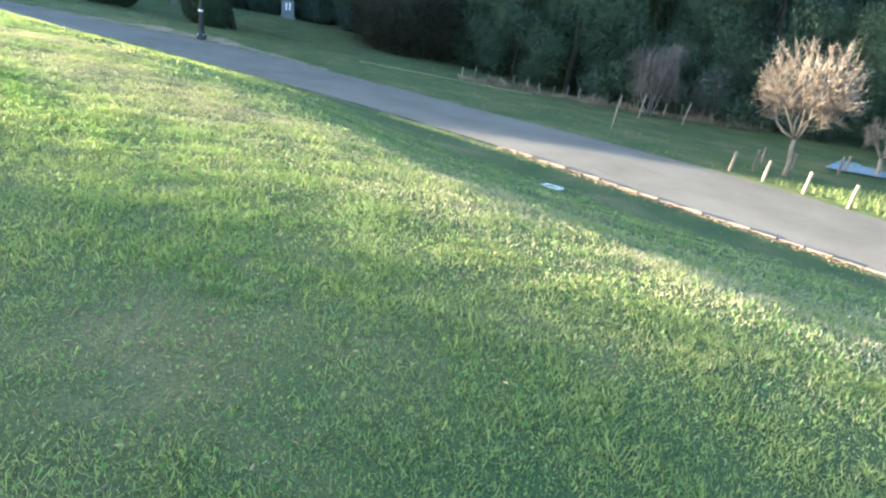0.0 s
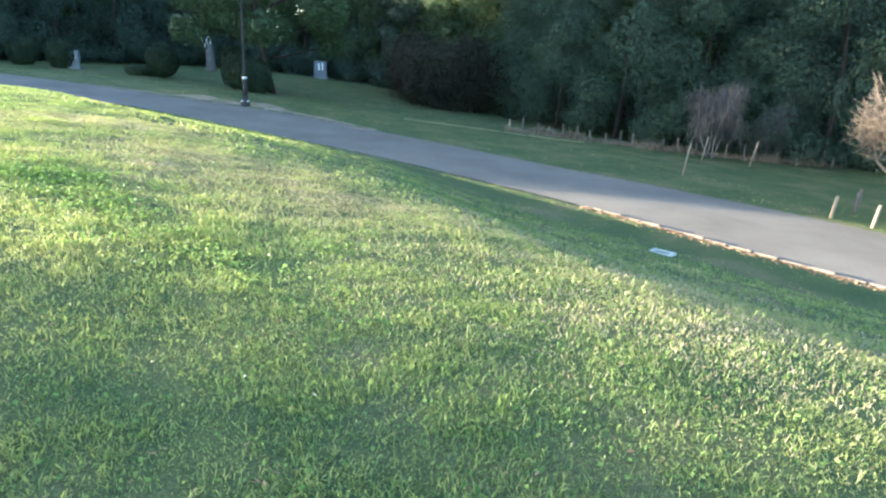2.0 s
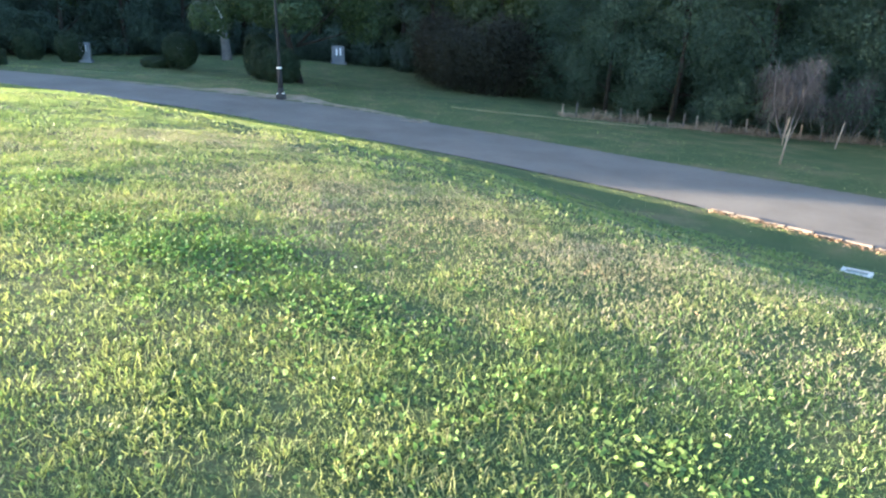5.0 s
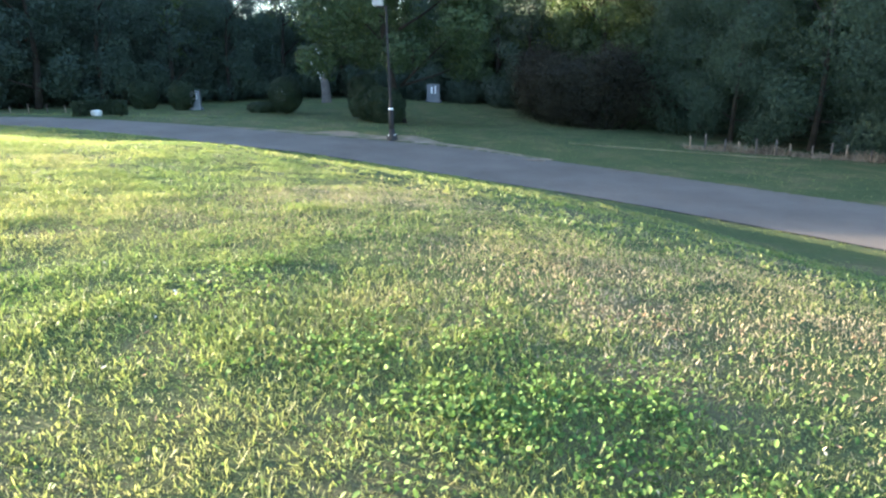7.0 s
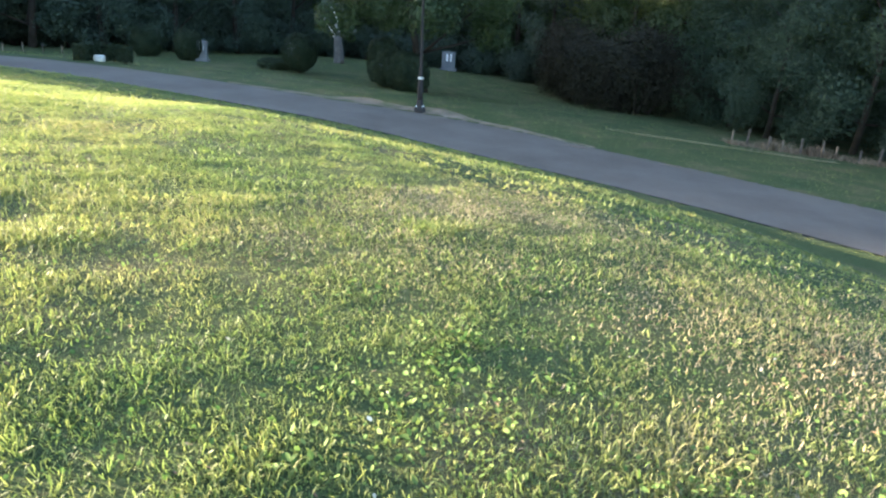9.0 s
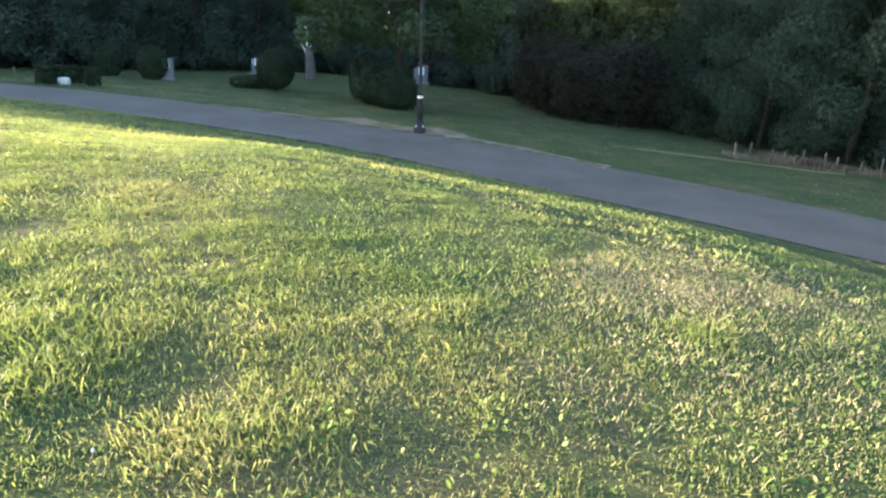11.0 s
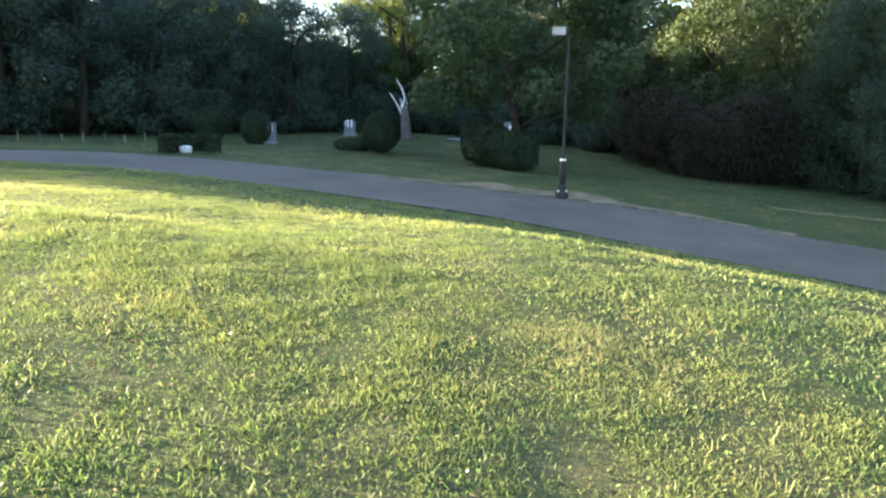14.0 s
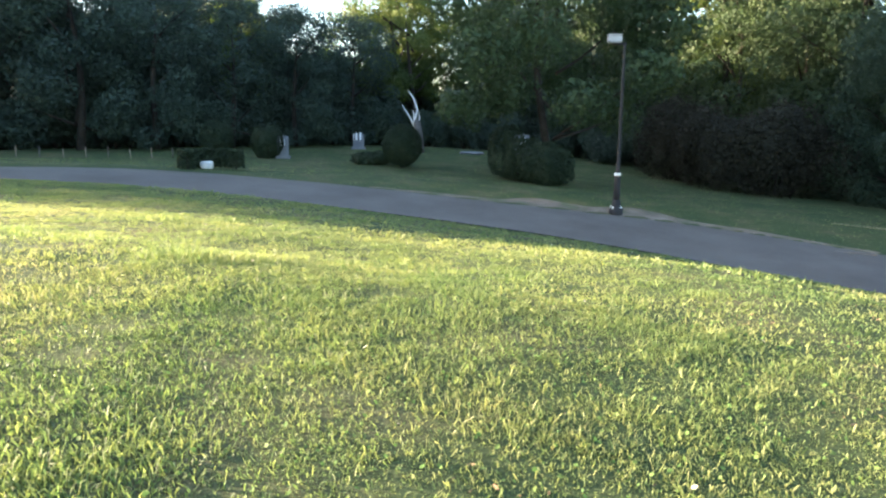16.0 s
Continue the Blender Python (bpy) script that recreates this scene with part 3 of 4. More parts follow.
# ---- stones ----
def monument(x, y, w, h, d, rz, strokes, label):
    t = thing("monument", spot(x, y), label, "monument", "monuments on the mound", rz=rz)
    bm = box((w * 1.3, d * 1.7, 0.2), (0, 0, 0.06), 0.02)
    part("plinth", bm, STONE, t)
    bm = bmesh.new()
    n = 14
    ring = [(-w / 2, 0.15)] + [(-w / 2 + w * i / n, h - 0.05 + 0.05 * math.sin(math.pi * i / n)) for i in range(n + 1)] + [(w / 2, 0.15)]
    f = [bm.verts.new((a, -d / 2, b)) for a, b in ring]
    g = [bm.verts.new((a, d / 2, b)) for a, b in ring]
    bm.faces.new(list(reversed(f)))
    bm.faces.new(g)
    for i in range(len(ring)):
        j = (i + 1) % len(ring)
        bm.faces.new((f[i], f[j], g[j], g[i]))
    bmesh.ops.recalc_face_normals(bm, faces=bm.faces)
    bmesh.ops.bevel(bm, geom=list(bm.edges), offset=0.012, segments=1, affect='EDGES')
    part("slab", bm, STONE, t)
    for sx, sz, sw, sh in strokes:
        part("inscription", box((sw, 0.02, sh), (sx, -d / 2 - 0.008, sz), 0.003), WHITE_STONE, t, "white vertical line of unreadable writing")
    return t


monument(-16.0, 40.9, 0.62, 1.3, 0.35, 0.15, [(-0.1, 0.95, 0.08, 0.5), (0.12, 0.9, 0.03, 0.42)], "grey upright stone monument with white inscription")
monument(-13.2, 50.9, 0.8, 1.15, 0.35, 0.1, [(-0.14, 0.92, 0.11, 0.55), (0.14, 0.92, 0.11, 0.55), (-0.33, 0.92, 0.03, 0.45)], "grey stone monument with two white lines of writing")
monument(-0.8, 56.1, 1.15, 1.6, 0.4, 0.05, [(-0.13, 1.05, 0.16, 0.6), (0.2, 1.08, 0.13, 0.66)], "grey-blue stone monument with two white columns of writing")


def boulder(x, y, sx, sy, sz, mat, label, seed):
    bm = bmesh.new()
    bmesh.ops.create_icosphere(bm, subdivisions=3, radius=1.0)
    for v in bm.verts:
        p = v.co.copy()
        q = max(abs(p.x), abs(p.y), abs(p.z))
        p = p.lerp(p / q, 0.55)
        p *= 1 + 0.12 * noise.noise(p * 1.7 + Vector((seed, 0, 0)))
        v.co = (p.x * sx / 2, p.y * sy / 2, p.z * sz / 2 + sz * 0.4)
    smooth_all(bm)
    me = bpy.data.meshes.new("boulder")
    bm.to_mesh(me)
    bm.free()
    me.materials.append(mat)
    ob = new("boulder", me)
    ob.matrix_basis = Matrix.Translation(spot(x, y))
    return tagged(ob, label, "stone")


boulder(-15.6, 28.6, 0.5, 0.4, 0.34, CONCRETE, "pale low marker stone between the hedge's arms", 3)
boulder(-4.9, 49.2, 1.7, 0.8, 0.22, STONE, "low flat grey stone on the mound's crest", 5)


# ---- dead snag with pale broken limbs ----
def snag():
    rng = np.random.default_rng(51)
    t = thing("tree_snag", spot(-8.6, 48.0), "broken grey stump with bare white limbs", "tree")
    part("trunk", tube([(0, 0, -0.2), (0.03, 0, 0.3), (0, 0.02, 0.9), (-0.05, 0, 1.5), (-0.1, 0, 2.0), (-0.14, 0, 2.25)], [0.45, 0.38, 0.33, 0.3, 0.25, 0.13], 12), BARK_GREY, t)
    for pts, r in (([(-0.2, 0, 1.75), (-0.25, 0, 2.3), (-0.1, 0, 2.9), (-0.35, 0.05, 3.6), (-0.72, 0.1, 4.15)], (0.08, 0.075, 0.07, 0.05, 0.015)),
                   ([(-0.25, 0, 1.6), (-0.5, 0, 2.2), (-0.85, 0, 2.75), (-1.15, 0, 3.2)], (0.06, 0.05, 0.04, 0.012)),
                   ([(0.0, 0, 1.9), (0.05, 0, 2.4), (0.0, 0.05, 2.8)], (0.05, 0.035, 0.012)),
                   ([(-0.3, 0, 1.9), (-0.35, 0.1, 2.6), (-0.45, 0.1, 2.9)], (0.06, 0.04, 0.015))):
        part("limb", tube(pts, r, 7), PALE_WOOD, t, "bare white limb")


snag()


# ---- street lamp ----
def street_lamp():
    t = thing("street_lamp", (0, 26.0, 0.0), "black cast-iron park lamp with a pale box lantern", "street lamp")
    t.matrix_basis = Matrix.Translation((-0.06, 26.0, 0)) @ Matrix.Rotation(radians(-1.1), 4, 'Y')
    part("base", lathe([(0.25, -0.3), (0.24, 0.06), (0.19, 0.09), (0.155, 0.16), (0.14, 0.3), (0.125, 0.36)], 16), BLACK_METAL, t)
    part("lower_post", lathe([(0.125, 0.34), (0.118, 0.7), (0.108, 1.1), (0.105, 1.2)], 14), BLACK_METAL, t)
    part("band", lathe([(0.118, 1.2), (0.122, 1.22), (0.122, 1.27), (0.118, 1.29)], 14), BAND_METAL, t, "pale metal band")
    part("upper_post", lathe([(0.09, 1.28), (0.075, 1.4), (0.06, 1.8), (0.054, 3.4), (0.044, 5.35), (0.044, 5.63)], 12), BLACK_METAL, t)
    for i in range(4):
        a = math.pi / 4 + i * math.pi / 2
        bm = lathe([(0.035, 0.05), (0.035, 0.1), (0.02, 0.13)], 6)
        bmesh.ops.translate(bm, verts=bm.verts, vec=(0.2 * math.cos(a), 0.2 * math.sin(a), 0))
        part("bolt", bm, BAND_METAL, t, "pale bolt cap")
    part("bracket", box((0.5, 0.1, 0.07), (-0.18, 0, 5.6), 0.015), BLACK_METAL, t)
    lantern = part("lantern", box((0.45, 0.32, 0.24), (-0.34, 0, 5.75), 0.035), OPAL, t, "pale opal box lantern")
    part("lid", box((0.48, 0.36, 0.04), (-0.34, 0, 5.885), 0.012), OPAL, lantern)
    part("finial", box((0.14, 0.14, 0.07), (-0.34, 0, 5.93), 0.02), BLACK_METAL, lantern)


street_lamp()


# ---- posts and fences ----
def post(name, x, y, h, r, mat, label, group, lean=(0, 0), square=False):
    bm = bmesh.new()
    top = Vector((lean[0], lean[1], h))
    if square:
        tube([(0, 0, -0.15), top * 0.5, top], [r * 1.41] * 3, 4, bm)
    else:
        tube([(0, 0, -0.15), top * 0.5, top * 0.97, top], [r, r * 0.97, r * 0.95, r * 0.75], 9, bm)
    me = bpy.data.meshes.new(name)
    bm.to_mesh(me)
    bm.free()
    me.materials.append(mat)
    ob = new(name, me)
    ob.matrix_basis = Matrix.Translation(spot(x, y))
    return tagged(ob, label, "post", group)


for x, y, lx, ly in ((21.55, 11.0, 0.12, 0.05), (22.19, 10.0, 0.13, 0.04), (22.85, 8.8, 0.13, 0.05), (23.46, 7.55, 0.14, 0.03), (24.1, 6.25, 0.12, 0.05)):
    post("wooden_post", x, y, 0.68, 0.055, WOOD_POST, "short pale wooden stake leaning beside the road", "stakes along the road", (lx, ly))
for x, y, h, lx in ((19.3, 17.05, 1.3, 0.17), (22.4, 22.5, 1.2, 0.2), (24.5, 22.0, 1.15, 0.28)):
    post("leaning_post", x, y, h, 0.038, WOOD_POST, "tall weathered post leaning in the rough grass", "leaning posts", (lx, 0.05))
for i in range(22):
    u = i / 21
    x, y = 13.8 + 15.5 * u, 27.9 - 4.5 * u ** 1.6 + 0.25 * math.sin(i * 2.3)
    post("fence_post", x, y, 0.62 + 0.12 * math.sin(i * 1.7), 0.045, WOOD_POST if i % 3 == 0 else WOOD_DARK, "small weathered fence post at the wood's edge", "posts at the wood's edge", (0.03 * math.sin(i), 0.02))
for i in range(18):
    x = -21.5 - 0.98 * i
    post("fence_post", x, 38.6 - 0.4 * i, 0.55 + 0.08 * math.sin(i * 2.2), 0.03, WOOD_POST if i % 3 else WOOD_DARK, "thin pale fence post before dark trees", "posts of the far fence", (0.02 * math.sin(i * 3), 0))
for x, y, h in ((22.9, 11.9, 0.7), (23.9, 13.2, 0.6), (24.6, 12.4, 0.65), (26.4, 12.4, 0.7), (27.3, 13.3, 0.6), (28.3, 12.2, 0.7), (27.6, 10.6, 0.75), (29.2, 11.2, 0.7), (28.9, 8.6, 0.8)):
    post("fence_post", x, y, h, 0.05, WOOD_DARK, "dark wooden stake in the grass beyond the road", "stakes in the rough", (0.04, 0.02))


# ---- bare trees ----
def bare_tree(place, label, h, w, seed, branches=90, twigs=2300):
    """A short trunk that forks low into a round crown of fine upright twigs."""
    rng = np.random.default_rng(seed)
    t = thing("bare_tree", place, label, "tree", "bare trees by the stakes")
    fork = h * 0.27
    part("trunk", tube([(0, 0, -0.2), (0.03, 0.0, fork * 0.4), (-0.03, 0.02, fork * 0.75), (0, 0, fork * 1.05)], [0.10, 0.075, 0.07, 0.065], 8), BARK_PALE, t)
    mid = Vector((0, 0, h * 0.60))
    size = np.array([w / 2, w / 2, h * 0.40])
    ends = []
    for i in range(6):
        a = i * 1.047 + rng.normal() * 0.2
        out = 0.16 if i == 0 else 0.45 + 0.15 * rng.random()
        end = (w * 0.5 * out * math.cos(a), w * 0.5 * out * math.sin(a), h * (0.42 + 0.12 * rng.random()))
        part("limb", tube(bent(rng, (0, 0, fork * 0.95), end, 0.06), [0.055, 0.048, 0.04, 0.034, 0.028], 6), BARK_PALE, t)
        ends.append(end)
    bm = bmesh.new()
    lines = []
    for i in range(branches):
        dz, da = -0.72 + 1.66 * (i + 0.5) / branches, i * 2.39996 + 0.15 * rng.normal()
        d = np.array([math.sqrt(1 - dz * dz) * math.cos(da), math.sqrt(1 - dz * dz) * math.sin(da), dz])
        e = np.array(mid) + d * size * (0.62 + 0.27 * rng.random())
        s = min(ends, key=lambda q: (q[0] - e[0]) ** 2 + (q[1] - e[1]) ** 2 + 0.3 * (q[2] - e[2]) ** 2)
        pts = bent(rng, s, e, 0.05)
        lines.append(np.array([tuple(p) for p in pts]))
        tube(pts, [0.017, 0.015, 0.013, 0.011, 0.008], 4, bm)
    for i in range(twigs):
        line = lines[int(rng.integers(len(lines)))]
        u = 4 * (0.15 + 0.85 * rng.random())
        k = min(int(u), 3)
        p = line[k] * (1 - (u - k)) + line[k + 1] * (u - k)
        d = (p - np.array(mid)) / size * 0.6 + rng.normal(size=3) * 0.38 + np.array([0, 0, 0.55])
        d /= np.linalg.norm(d)
        q = p + d * h * (0.05 + 0.07 * rng.random())
        tube([tuple(p), tuple(q)], [0.012, 0.006], 3, bm)
    part("twig_crown", bm, BARK_PALE, t, "dense bare upright twigs")
    return t


bare_tree(spot(23.7, 11.3), "leafless round-crowned small tree with pale sunlit twigs", 4.9, 3.6, 4)
bare_tree(spot(28.5, 13.2), "small leafless shrub tree with pale twigs", 2.4, 2.2, 9, 26, 900)


def dead_bush(x, y, h, w, seed):
    """Thin hanging twigs over a few crooked stems."""
    rng = np.random.default_rng(seed)
    t = thing("dead_bush", spot(x, y), "grey leafless bush of hanging twigs before the dark wood", "bush", "dead bushes at the wood's edge")
    for i in range(4):
        a = i * 1.6 + rng.random()
        part("stem", tube(bent(rng, (0.1 * math.cos(a), 0.1 * math.sin(a), -0.1), (w * 0.35 * math.cos(a), w * 0.35 * math.sin(a), h * 0.85), 0.08), [0.05, 0.04, 0.03, 0.02, 0.01], 6), BARK_GREY, t)
    n = 4200
    d = rng.normal(size=(n, 3))
    d /= np.linalg.norm(d, axis=1)[:, None]
    lump = 0.7 + 0.45 * np.sin(3.1 * d[:, 0] + seed) * np.sin(2.7 * d[:, 2] + 2 * d[:, 1] + seed)
    p = d * (lump * rng.random(n) ** 0.5)[:, None] * np.array([w * 0.62, w * 0.62, h * 0.5]) + np.array([0, 0, h * 0.55])
    q = np.column_stack([d[:, 0] * 0.5, d[:, 1] * 0.5, -np.ones(n)]) + rng.normal(size=(n, 3)) * 0.35
    q *= (0.25 + 0.4 * rng.random(n))[:, None]
    s = rng.normal(size=(n, 3)) * 0.008
    v = np.stack([p - s, p + s, p + q], 1).reshape(-1, 3)
    part("twig_crown", mesh_of("twig_crown", v, np.arange(n * 3).reshape(-1, 3), TWIG_GREY), TWIG_GREY, t)


for x, y, h, w, s in ((23.6, 24.3, 4.4, 3.5, 2), (27.0, 25.0, 3.4, 2.2, 6)):
    dead_bush(x, y, h, w, s)

# ---- kerb, cover plate, litter ----
KX = np.arange(13.7, 24.0, 0.02)
KY = near_edge(KX)
run = np.concatenate([[0], np.cumsum(np.hypot(np.diff(KX), np.diff(KY)))])
kerb = thing("kerb", (0, 0, 0), "weathered low kerb of pale stones along the lawn's foot", "kerb", kind="structure")
kb = box((0.58, 0.16, 0.16), (0, 0, 0), 0.02)
kerb_mesh = bpy.data.meshes.new("kerb_stone")
kb.to_mesh(kerb_mesh)
kb.free()
kerb_mesh.materials.append(KERB)
for i in range(int(run[-1] / 0.6)):
    s = (i + 0.5) * 0.6
    x, y = float(np.interp(s, run, KX)), float(np.interp(s, run, KY))
    x2, y2 = float(np.interp(s + 0.1, run, KX)), float(np.interp(s + 0.1, run, KY))
    k = new("kerb_stone", kerb_mesh)
    k.parent = kerb
    k.matrix_basis = Matrix.Translation((x, y, float(road_z(x, y)) + 0.03 + 0.012 * math.sin(i * 2.7))) @ Matrix.Rotation(math.atan2(y2 - y, x2 - x) + 0.02 * math.sin(i * 1.9), 4, 'Z')

cover = thing("cover_plate", spot(14.15, 5.25, 0.02), "pale concrete drain cover set in the grass", "drain cover", rz=-0.75, size=0.52)
bm = bmesh.new()
for sx, sy, px, py in ((0.95, 0.14, 0, 0.28), (0.95, 0.14, 0, -0.28), (0.14, 0.44, 0.405, 0), (0.14, 0.44, -0.405, 0)):
    box((sx, sy, 0.1), (px, py, 0), 0.01, bm)
part("rim", bm, surface("weathered_concrete", [(0.3, (0.27, 0.28, 0.27)), (0.7, (0.4, 0.41, 0.39))], 4.0, 30, 0.9), cover)
part("lid", box((0.66, 0.4, 0.05), (0, 0, 0.0), 0.01), surface("worn_lid", [(0.3, (0.08, 0.10, 0.09)), (0.7, (0.16, 0.18, 0.16))], 3, 40), cover, "darker inner lid")

POND_Z = float(np.median(land(np.array([26.5, 28, 33, 36, 29, 31]), np.array([13.4, 12.6, 9.6, 12.5, 16.0, 12.5])))) + 0.02
pond = new("water", mesh_of("water", [(26.5, 13.4, POND_Z), (33, 9.6, POND_Z), (36, 12.5, POND_Z), (29, 16.0, POND_Z)], [(0, 1, 2, 3)], WATER))
tagged(pond, "pale blue still water beyond the stakes", "water", kind="structure")


# ---- grass ----
def blades(name, rng, x, y, tall, wide, mat, label, kind="stuff", shape="bent", lean=None):
    """Blades rooted at x, y: bent and tapering, blunt where mown, or plain leaning triangles."""
    n = len(x)
    z = land(x, y)
    a = rng.random(n) * 2 * math.pi
    c, s = np.cos(a), np.sin(a)
    h = tall * (0.45 + 0.9 * rng.random(n))
    w = wide * (0.6 + 0.8 * rng.random(n)) * 0.5
    k = h * (0.2 + 1.1 * rng.random(n))
    la = a + math.pi / 2 + rng.normal(size=n) * 0.5 if lean is None else lean
    lx, ly = np.cos(la) * k, np.sin(la) * k
    p = np.column_stack([x, y, z - 0.01])
    side = np.column_stack([c * w, s * w, np.zeros(n)])
    m = p + np.column_stack([lx * 0.35, ly * 0.35, h * 0.6])
    t = p + np.column_stack([lx, ly, h * (1 - 0.28 * (k / np.maximum(h, 1e-6)) ** 2)])
    if shape == "plain":
        v, f = np.stack([p - side, p + side, t], 1), np.arange(n * 3).reshape(-1, 3)
    elif shape == "blunt":
        v, f = np.stack([p - side * 0.7, p + side * 0.7, t + side * 0.8, t - side * 0.5], 1), np.arange(n * 4).reshape(-1, 4)
    else:
        v = np.stack([p - side, p + side, m + side * 0.75, m - side * 0.75, t], 1)
        b = (np.arange(n) * 5)[:, None]
        f = np.concatenate([b + np.array([[0, 1, 2]]), b + np.array([[0, 2, 3]]), b + np.array([[3, 2, 4]])], 1).reshape(-1, 3)
    return tagged(new(name, mesh_of(name, v.reshape(-1, 3), f, mat, shape == "bent")), label, "grass", kind=kind)


def strip(rng, n, a0, a1, b0, b1):
    """Random plan points in a strip along the walk (a along it, b towards the road), on the lawn, in tufts."""
    m = int(n * 1.15)
    a, b = a0 + (a1 - a0) * rng.random(m), b0 + (b1 - b0) * rng.random(m)
    x, y = -0.77 * a + 0.64 * b, 0.64 * a + 0.77 * b
    x, y = x / 1.0025, y / 1.0025
    keep = off_near(x, y) > 0.05
    tuft = np.sin(5.1 * x + 2.3 * np.sin(2.2 * y)) * np.sin(4.7 * y + 1.9 * np.sin(2.6 * x))
    keep &= rng.random(m) < 0.72 + 0.35 * tuft
    return x[keep], y[keep]


def tufted(rng, x, y, per, spread):
    """Draws most of the roots together into tufts that stand higher and lean outwards."""
    n = len(x)
    k = rng.integers(0, max(1, n // per), n)
    inside = rng.random(n) < 0.42
    dx, dy = rng.normal(size=n) * spread, rng.normal(size=n) * spread
    size = (0.7 + 1.0 * rng.random(n) ** 2)[k]
    x, y = np.where(inside, x[k] + dx * size, x), np.where(inside, y[k] + dy * size, y)
    near = np.exp(-(dx * dx + dy * dy) / (2.5 * spread * spread))
    lean = np.where(inside, np.arctan2(dy, dx) + rng.normal(size=n) * 0.6, rng.random(n) * 2 * math.pi)
    return x, y, np.where(inside, size * (0.7 + 0.4 * near), 0.75), lean


def worn(x, y):
    """How bare the lawn is, 0 to 1: a broad brown patch, two small ones, and scattered thin spots."""
    a, b = -0.77 * x + 0.64 * y, 0.64 * x + 0.77 * y
    big = np.exp(-((a + 4.4) / 3.0) ** 2 - ((b - 4.6) / 1.2) ** 2)
    small = np.exp(-((x + 3.2) ** 2 + (y - 3.9) ** 2) / 0.12) + np.exp(-((x + 5.0) ** 2 + (y - 5.05) ** 2) / 0.2) + np.exp(-((x - 9.4) ** 2 + (y + 7.1) ** 2) / 0.5)
    thin = np.clip(np.sin(2.3 * x + 1.7 * np.sin(1.9 * y)) * np.sin(2.9 * y + 1.4 * np.sin(2.1 * x)) + 0.5 * np.sin(7.1 * x + 2 * np.sin(5 * y)) * np.sin(6.3 * y), 0, 1)
    return np.clip(0.75 * big * (0.55 + 0.6 * thin) + 0.8 * small + 0.4 * thin, 0, 0.85)


gr = np.random.default_rng(77)
for a0, a1, b0, b1, n, tall, wide, shape in ((-17, 12, -0.4, 3.6, 30000, 0.055, 0.006, "bent"), (-17, 12, -0.4, 3.6, 600000, 0.034, 0.0068, "blunt"), (-17, 12, -0.4, 3.6, 450000, 0.037, 0.006, "plain"),
                                              (-18, 30, 3.6, 7.0, 420000, 0.04, 0.016, "plain"), (-20, 38, 7.0, 20.0, 250000, 0.055, 0.04, "plain"), (12, 22, -2.0, 3.6, 130000, 0.042, 0.013, "plain"), (22, 38, -2.0, 3.6, 40000, 0.055, 0.04, "plain")):
    x, y = strip(gr, n, a0, a1, b0, b1)
    x, y, up, lean = tufted(gr, x, y, 11, 0.018 if b0 < 3 else 0.05)
    bare = worn(x, y)
    keep = gr.random(len(x)) > bare * 0.75
    x, y, up, lean, bare = x[keep], y[keep], up[keep], lean[keep], bare[keep]
    up = up * (1 - 0.65 * step(3, 7, x) * (1 - step(1.2, 3.6, off_near(x, y)))) * (1 - 0.45 * bare)
    clump = 1.05 + 0.22 * np.sin(1.3 * x + np.sin(1.7 * y)) * np.sin(1.6 * y + 1.2 * np.sin(1.1 * x)) + 0.2 * np.sin(6.3 * x + 2 * np.sin(3.1 * y)) * np.sin(5.9 * y)
    blades("grass", gr, x, y, tall * clump * up, wide, GRASS, "short mown lawn grass, green with dry straw patches", shape=shape, lean=lean)

# taller tufts that the mower left
tx, ty, th = [], [], []
for x0, y0, x1, y1, n, wd, tall in ((1.8, -0.45, 2.1, 0.3, 900, 0.12, 0.056), (2.3, 3.6, 2.5, 3.8, 700, 0.12, 0.07), (-1.3, 2.1, -1.0, 3.1, 2200, 0.15, 0.07), (-0.5, 1.9, 0.0, 2.05, 1300, 0.13, 0.07),
                                    (-2.8, 3.4, -2.4, 3.6, 1300, 0.14, 0.07), (-1.8, 2.7, -1.35, 2.95, 1300, 0.13, 0.07), (-8.3, 9.15, -7.3, 9.3, 2200, 0.16, 0.075), (-7.2, 5.4, -6.6, 5.7, 1400, 0.15, 0.065),
                                    (8.7, -6.1, 9.2, -5.5, 900, 0.2, 0.06), (3.0, 0.0, 3.8, 0.6, 3400, 0.3, 0.058), (6.6, -3.2, 7.1, -1.6, 1600, 0.25, 0.06)):
    u = gr.random(n)
    tx.append(x0 + (x1 - x0) * u + gr.normal(size=n) * wd)
    ty.append(y0 + (y1 - y0) * u + gr.normal(size=n) * wd)
    th.append(np.full(n, tall))
tx, ty, th = np.concatenate(tx), np.concatenate(ty), np.concatenate(th)
dx, dy = gr.normal(size=len(tx)) * 0.02, gr.normal(size=len(tx)) * 0.02
blades("tall_grass", gr, tx + dx, ty + dy, th * (0.7 + 0.6 * gr.random(len(tx))), 0.007, GRASS, "taller rank tufts of grass standing in the lawn", lean=np.arctan2(dy, dx))

# dry straw-coloured grass in worn patches
x, y = strip(gr, 330000, -15, 2, 2.4, 10.0)
a, b = -0.77 * x + 0.64 * y, 0.64 * x + 0.77 * y
keep = gr.random(len(x)) < np.exp(-((b - 5.3) / 2.2) ** 2) * (0.7 + 0.3 * np.sin(1.7 * a + np.sin(2.1 * b)))
blades("dry_grass", gr, x[keep], y[keep], 0.04, 0.0105, STRAW, "dry straw-coloured grass in worn patches of the lawn", shape="plain")

# broad-leaved weeds in the lawn, along the walk
n = 7000
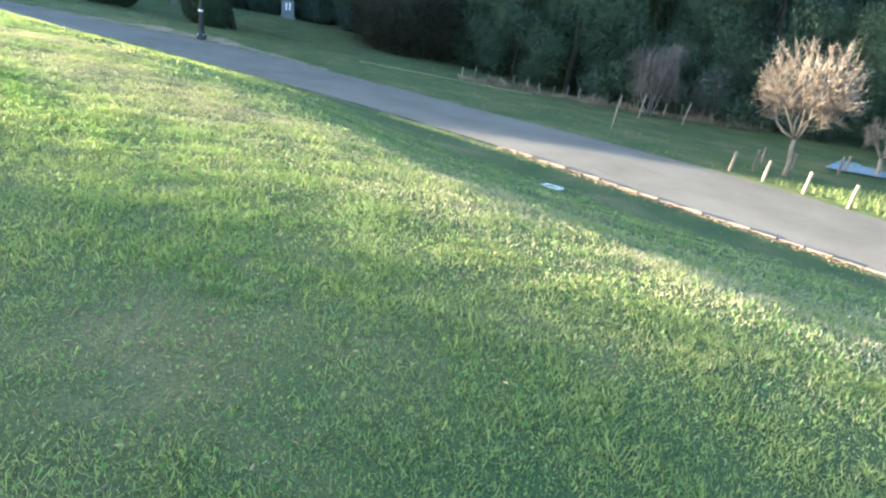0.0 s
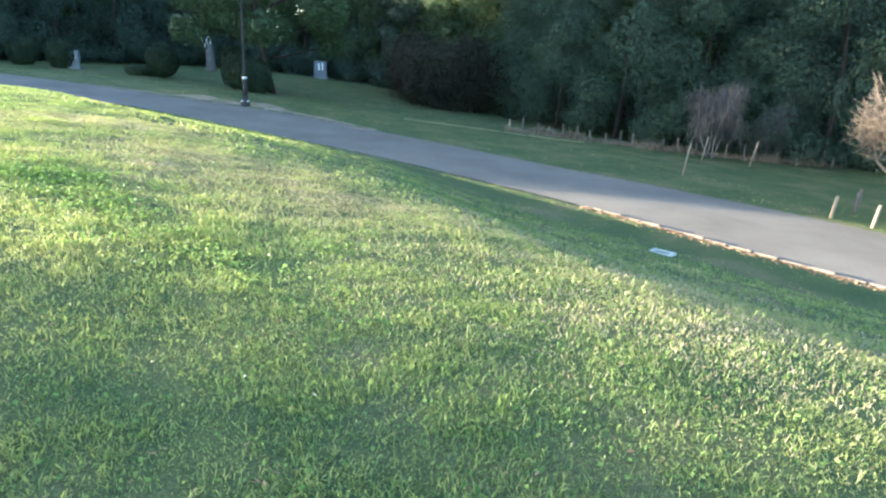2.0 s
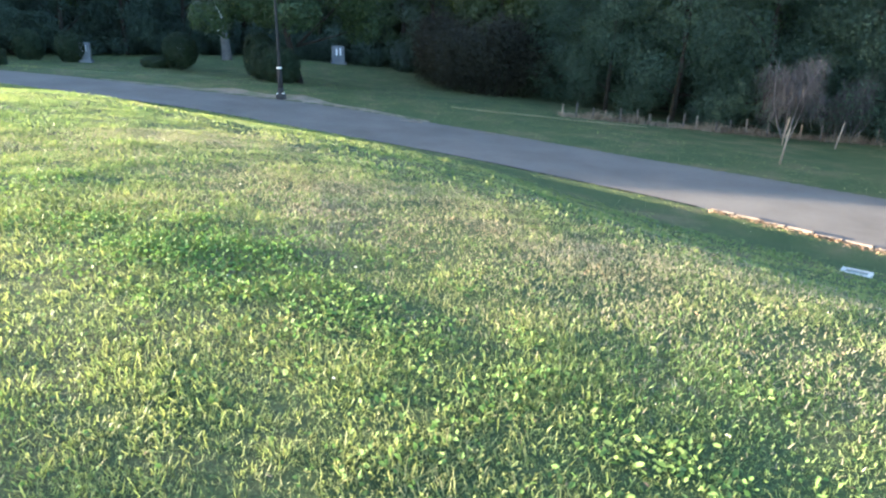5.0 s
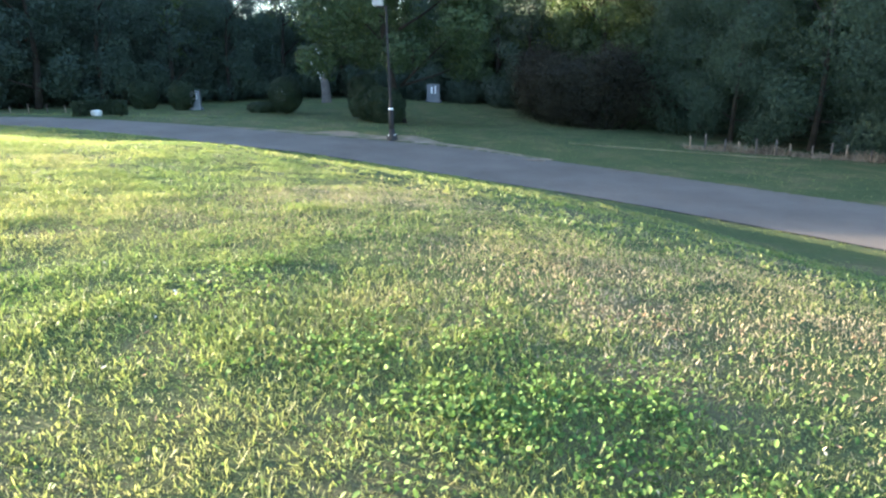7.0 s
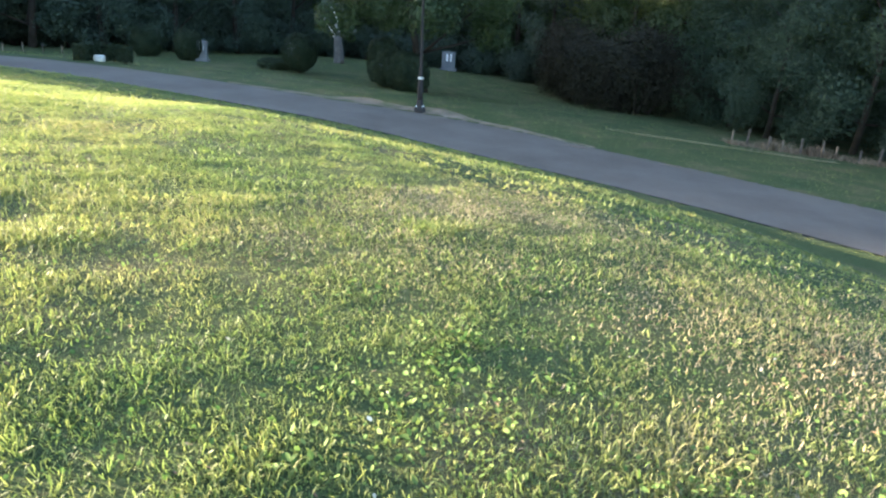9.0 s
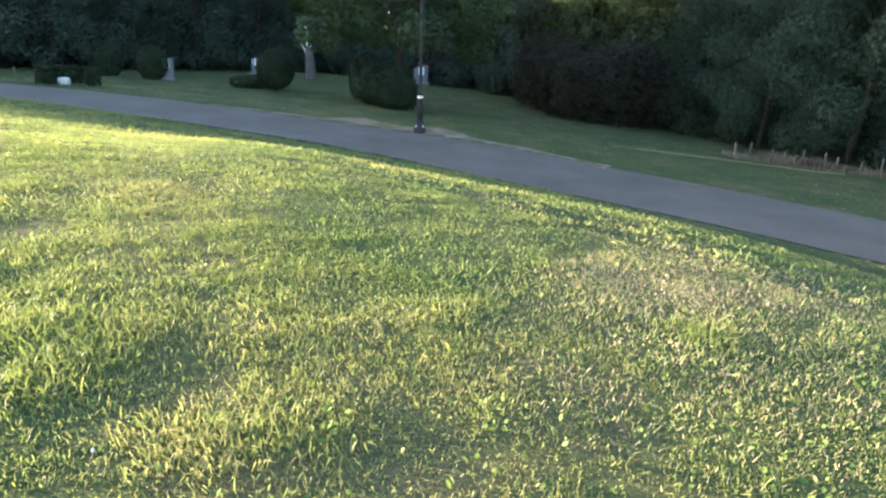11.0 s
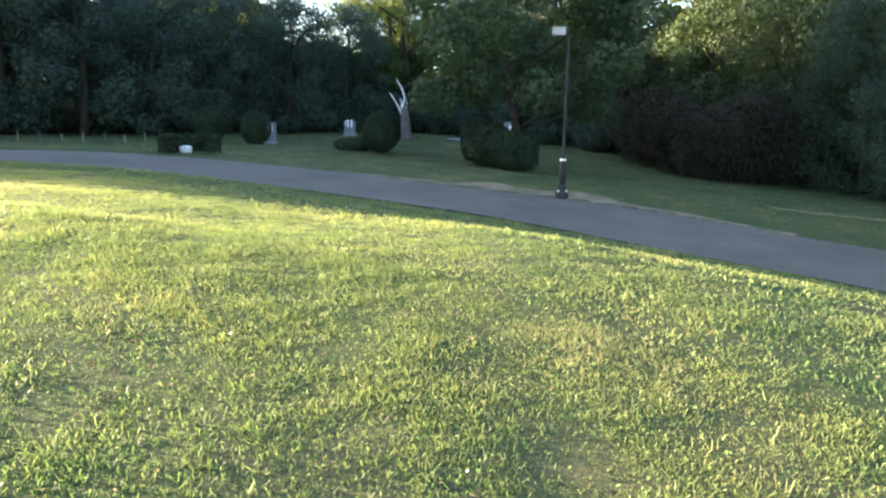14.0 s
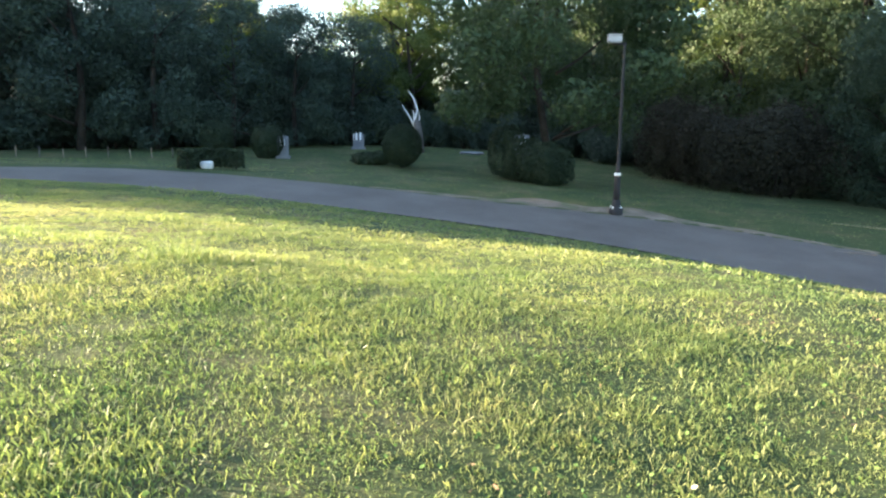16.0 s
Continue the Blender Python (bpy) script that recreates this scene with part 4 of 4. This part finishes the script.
a, b = -4.3 + 1.9 * gr.normal(size=n), 2.38 + 0.4 * gr.normal(size=n)
root = gr.integers(0, 190, n)
a, b = a[root] + 0.1 * gr.normal(size=n), b[root] + 0.1 * gr.normal(size=n)
wx, wy = (-0.77 * a + 0.64 * b) / 1.0025, (0.64 * a + 0.77 * b) / 1.0025


def flat_leaves(name, rng, x, y, size, lift, tilt, mat, label, category, broad=0.28):
    n = len(x)
    p = np.column_stack([x, y, land(x, y) + lift * rng.random(n)])
    nn = np.column_stack([rng.normal(size=n) * tilt, rng.normal(size=n) * tilt, np.ones(n)])
    nn /= np.linalg.norm(nn, axis=1)[:, None]
    t = np.cross(nn, rng.normal(size=(n, 3)))
    t /= np.linalg.norm(t, axis=1)[:, None]
    b = np.cross(nn, t)
    s = (size * (0.5 + rng.random(n)))[:, None]
    v = np.stack([p - t * s * 0.5, p - t * s * 0.15 + b * s * broad + nn * s * 0.06, p + t * s * 0.25 + b * s * broad * 0.85 + nn * s * 0.08, p + t * s * 0.5,
                  p + t * s * 0.25 - b * s * broad * 0.85 + nn * s * 0.08, p - t * s * 0.15 - b * s * broad + nn * s * 0.06], 1).reshape(-1, 3)
    k = (np.arange(n) * 6)[:, None]
    f = np.concatenate([k + np.array([[0, 1, 2, 3]]), k + np.array([[0, 3, 4, 5]])], 1).reshape(-1, 4)
    return tagged(new(name, mesh_of(name, v, f, mat, True)), label, category, kind="stuff")


flat_leaves("weeds", gr, wx, wy, 0.029, 0.055, 0.9, WEED, "broad-leaved green weeds growing in the lawn", "weeds", 0.26)
x, y = strip(gr, 26000, -17, 12, -0.4, 4.5)
flat_leaves("weeds", gr, x, y, 0.02, 0.03, 0.7, WEED, "small clover-like weeds all through the lawn", "weeds", 0.34)
x, y = strip(gr, 90000, -14, 8, 0.0, 8.0)
keep = gr.random(len(x)) < 0.6 * worn(x, y) ** 1.5
flat_leaves("thatch", gr, x[keep], y[keep], 0.03, 0.015, 0.4, BROWN, "dead brown thatch in the lawn's worn patches", "thatch", 0.14)
x, y = strip(gr, 700, -17, 20, 0.5, 16)
flat_leaves("fallen_leaves", gr, x, y, 0.022, 0.05, 0.5, DRY, "pale dry leaves scattered on the lawn", "leaves")
s = gr.random(4000) * run[-1]
kx, ky = np.interp(s, run, KX), np.interp(s, run, KY)
d = gr.normal(size=4000) * 0.2
flat_leaves("leaf_litter", gr, kx - 0.64 * d - 0.12, ky - 0.77 * d - 0.14, 0.06, 0.03, 0.5, BROWN, "dry leaf litter gathered along the kerb", "leaves")

# verge grass beyond the road, and dry scrub at the wood's foot
m = 60000
x, y = gr.uniform(-26, 27, m), gr.uniform(3, 56, m)
keep = (off_far(x, y) > 0.1) & (y < 57 - np.maximum(0, x) * 1.9)
blades("grass", gr, x[keep], y[keep], 0.06, 0.03, GRASS, "short mown grass on the shaded mound", shape="plain")
x = gr.uniform(13.6, 30, 5000)
y = 28.2 - 4.5 * np.clip((x - 13.8) / 15.5, 0, 1) ** 1.6 + gr.normal(size=5000) * 0.5
blades("dry_scrub", gr, x, y, 0.4 * (0.4 + 0.9 * np.abs(np.sin(1.7 * x) * np.sin(0.6 * x + 1))), 0.025, SCRUB, "dry brown scrub along the wood's foot")
x, y = gr.uniform(22.5, 30, 3000), gr.uniform(4, 10, 3000)
keep = off_far(x, y) > 0.2
blades("grass", gr, x[keep], y[keep], 0.22, 0.02, GRASS, "rank bright grass round the stakes")

# a line of pale dry grass across the verge, and pale concrete strips at the road's far edge
u = gr.random(2600)
x = 8.0 + 9.5 * u
blades("dry_grass", gr, x, 26.9 - 1.1 * u + 0.12 * gr.normal(size=2600), 0.09, 0.018, STRAW, "line of pale dry grass across the verge", shape="plain")
for x0, y0, x1, y1 in ((5.1, 22.35, 6.55, 21.95), (8.8, 20.65, 9.5, 20.3)):
    mx, my = (x0 + x1) / 2, (y0 + y1) / 2
    strip_thing = thing("edging_strip", (mx, my, float(road_z(mx, my)) + 0.02), "pale worn concrete strip at the road's edge", "edging", "edging strips", rz=math.atan2(y1 - y0, x1 - x0))
    part("slab", box((math.hypot(x1 - x0, y1 - y0), 0.06, 0.06), (0, 0, -0.012), 0.01), KERB, strip_thing)
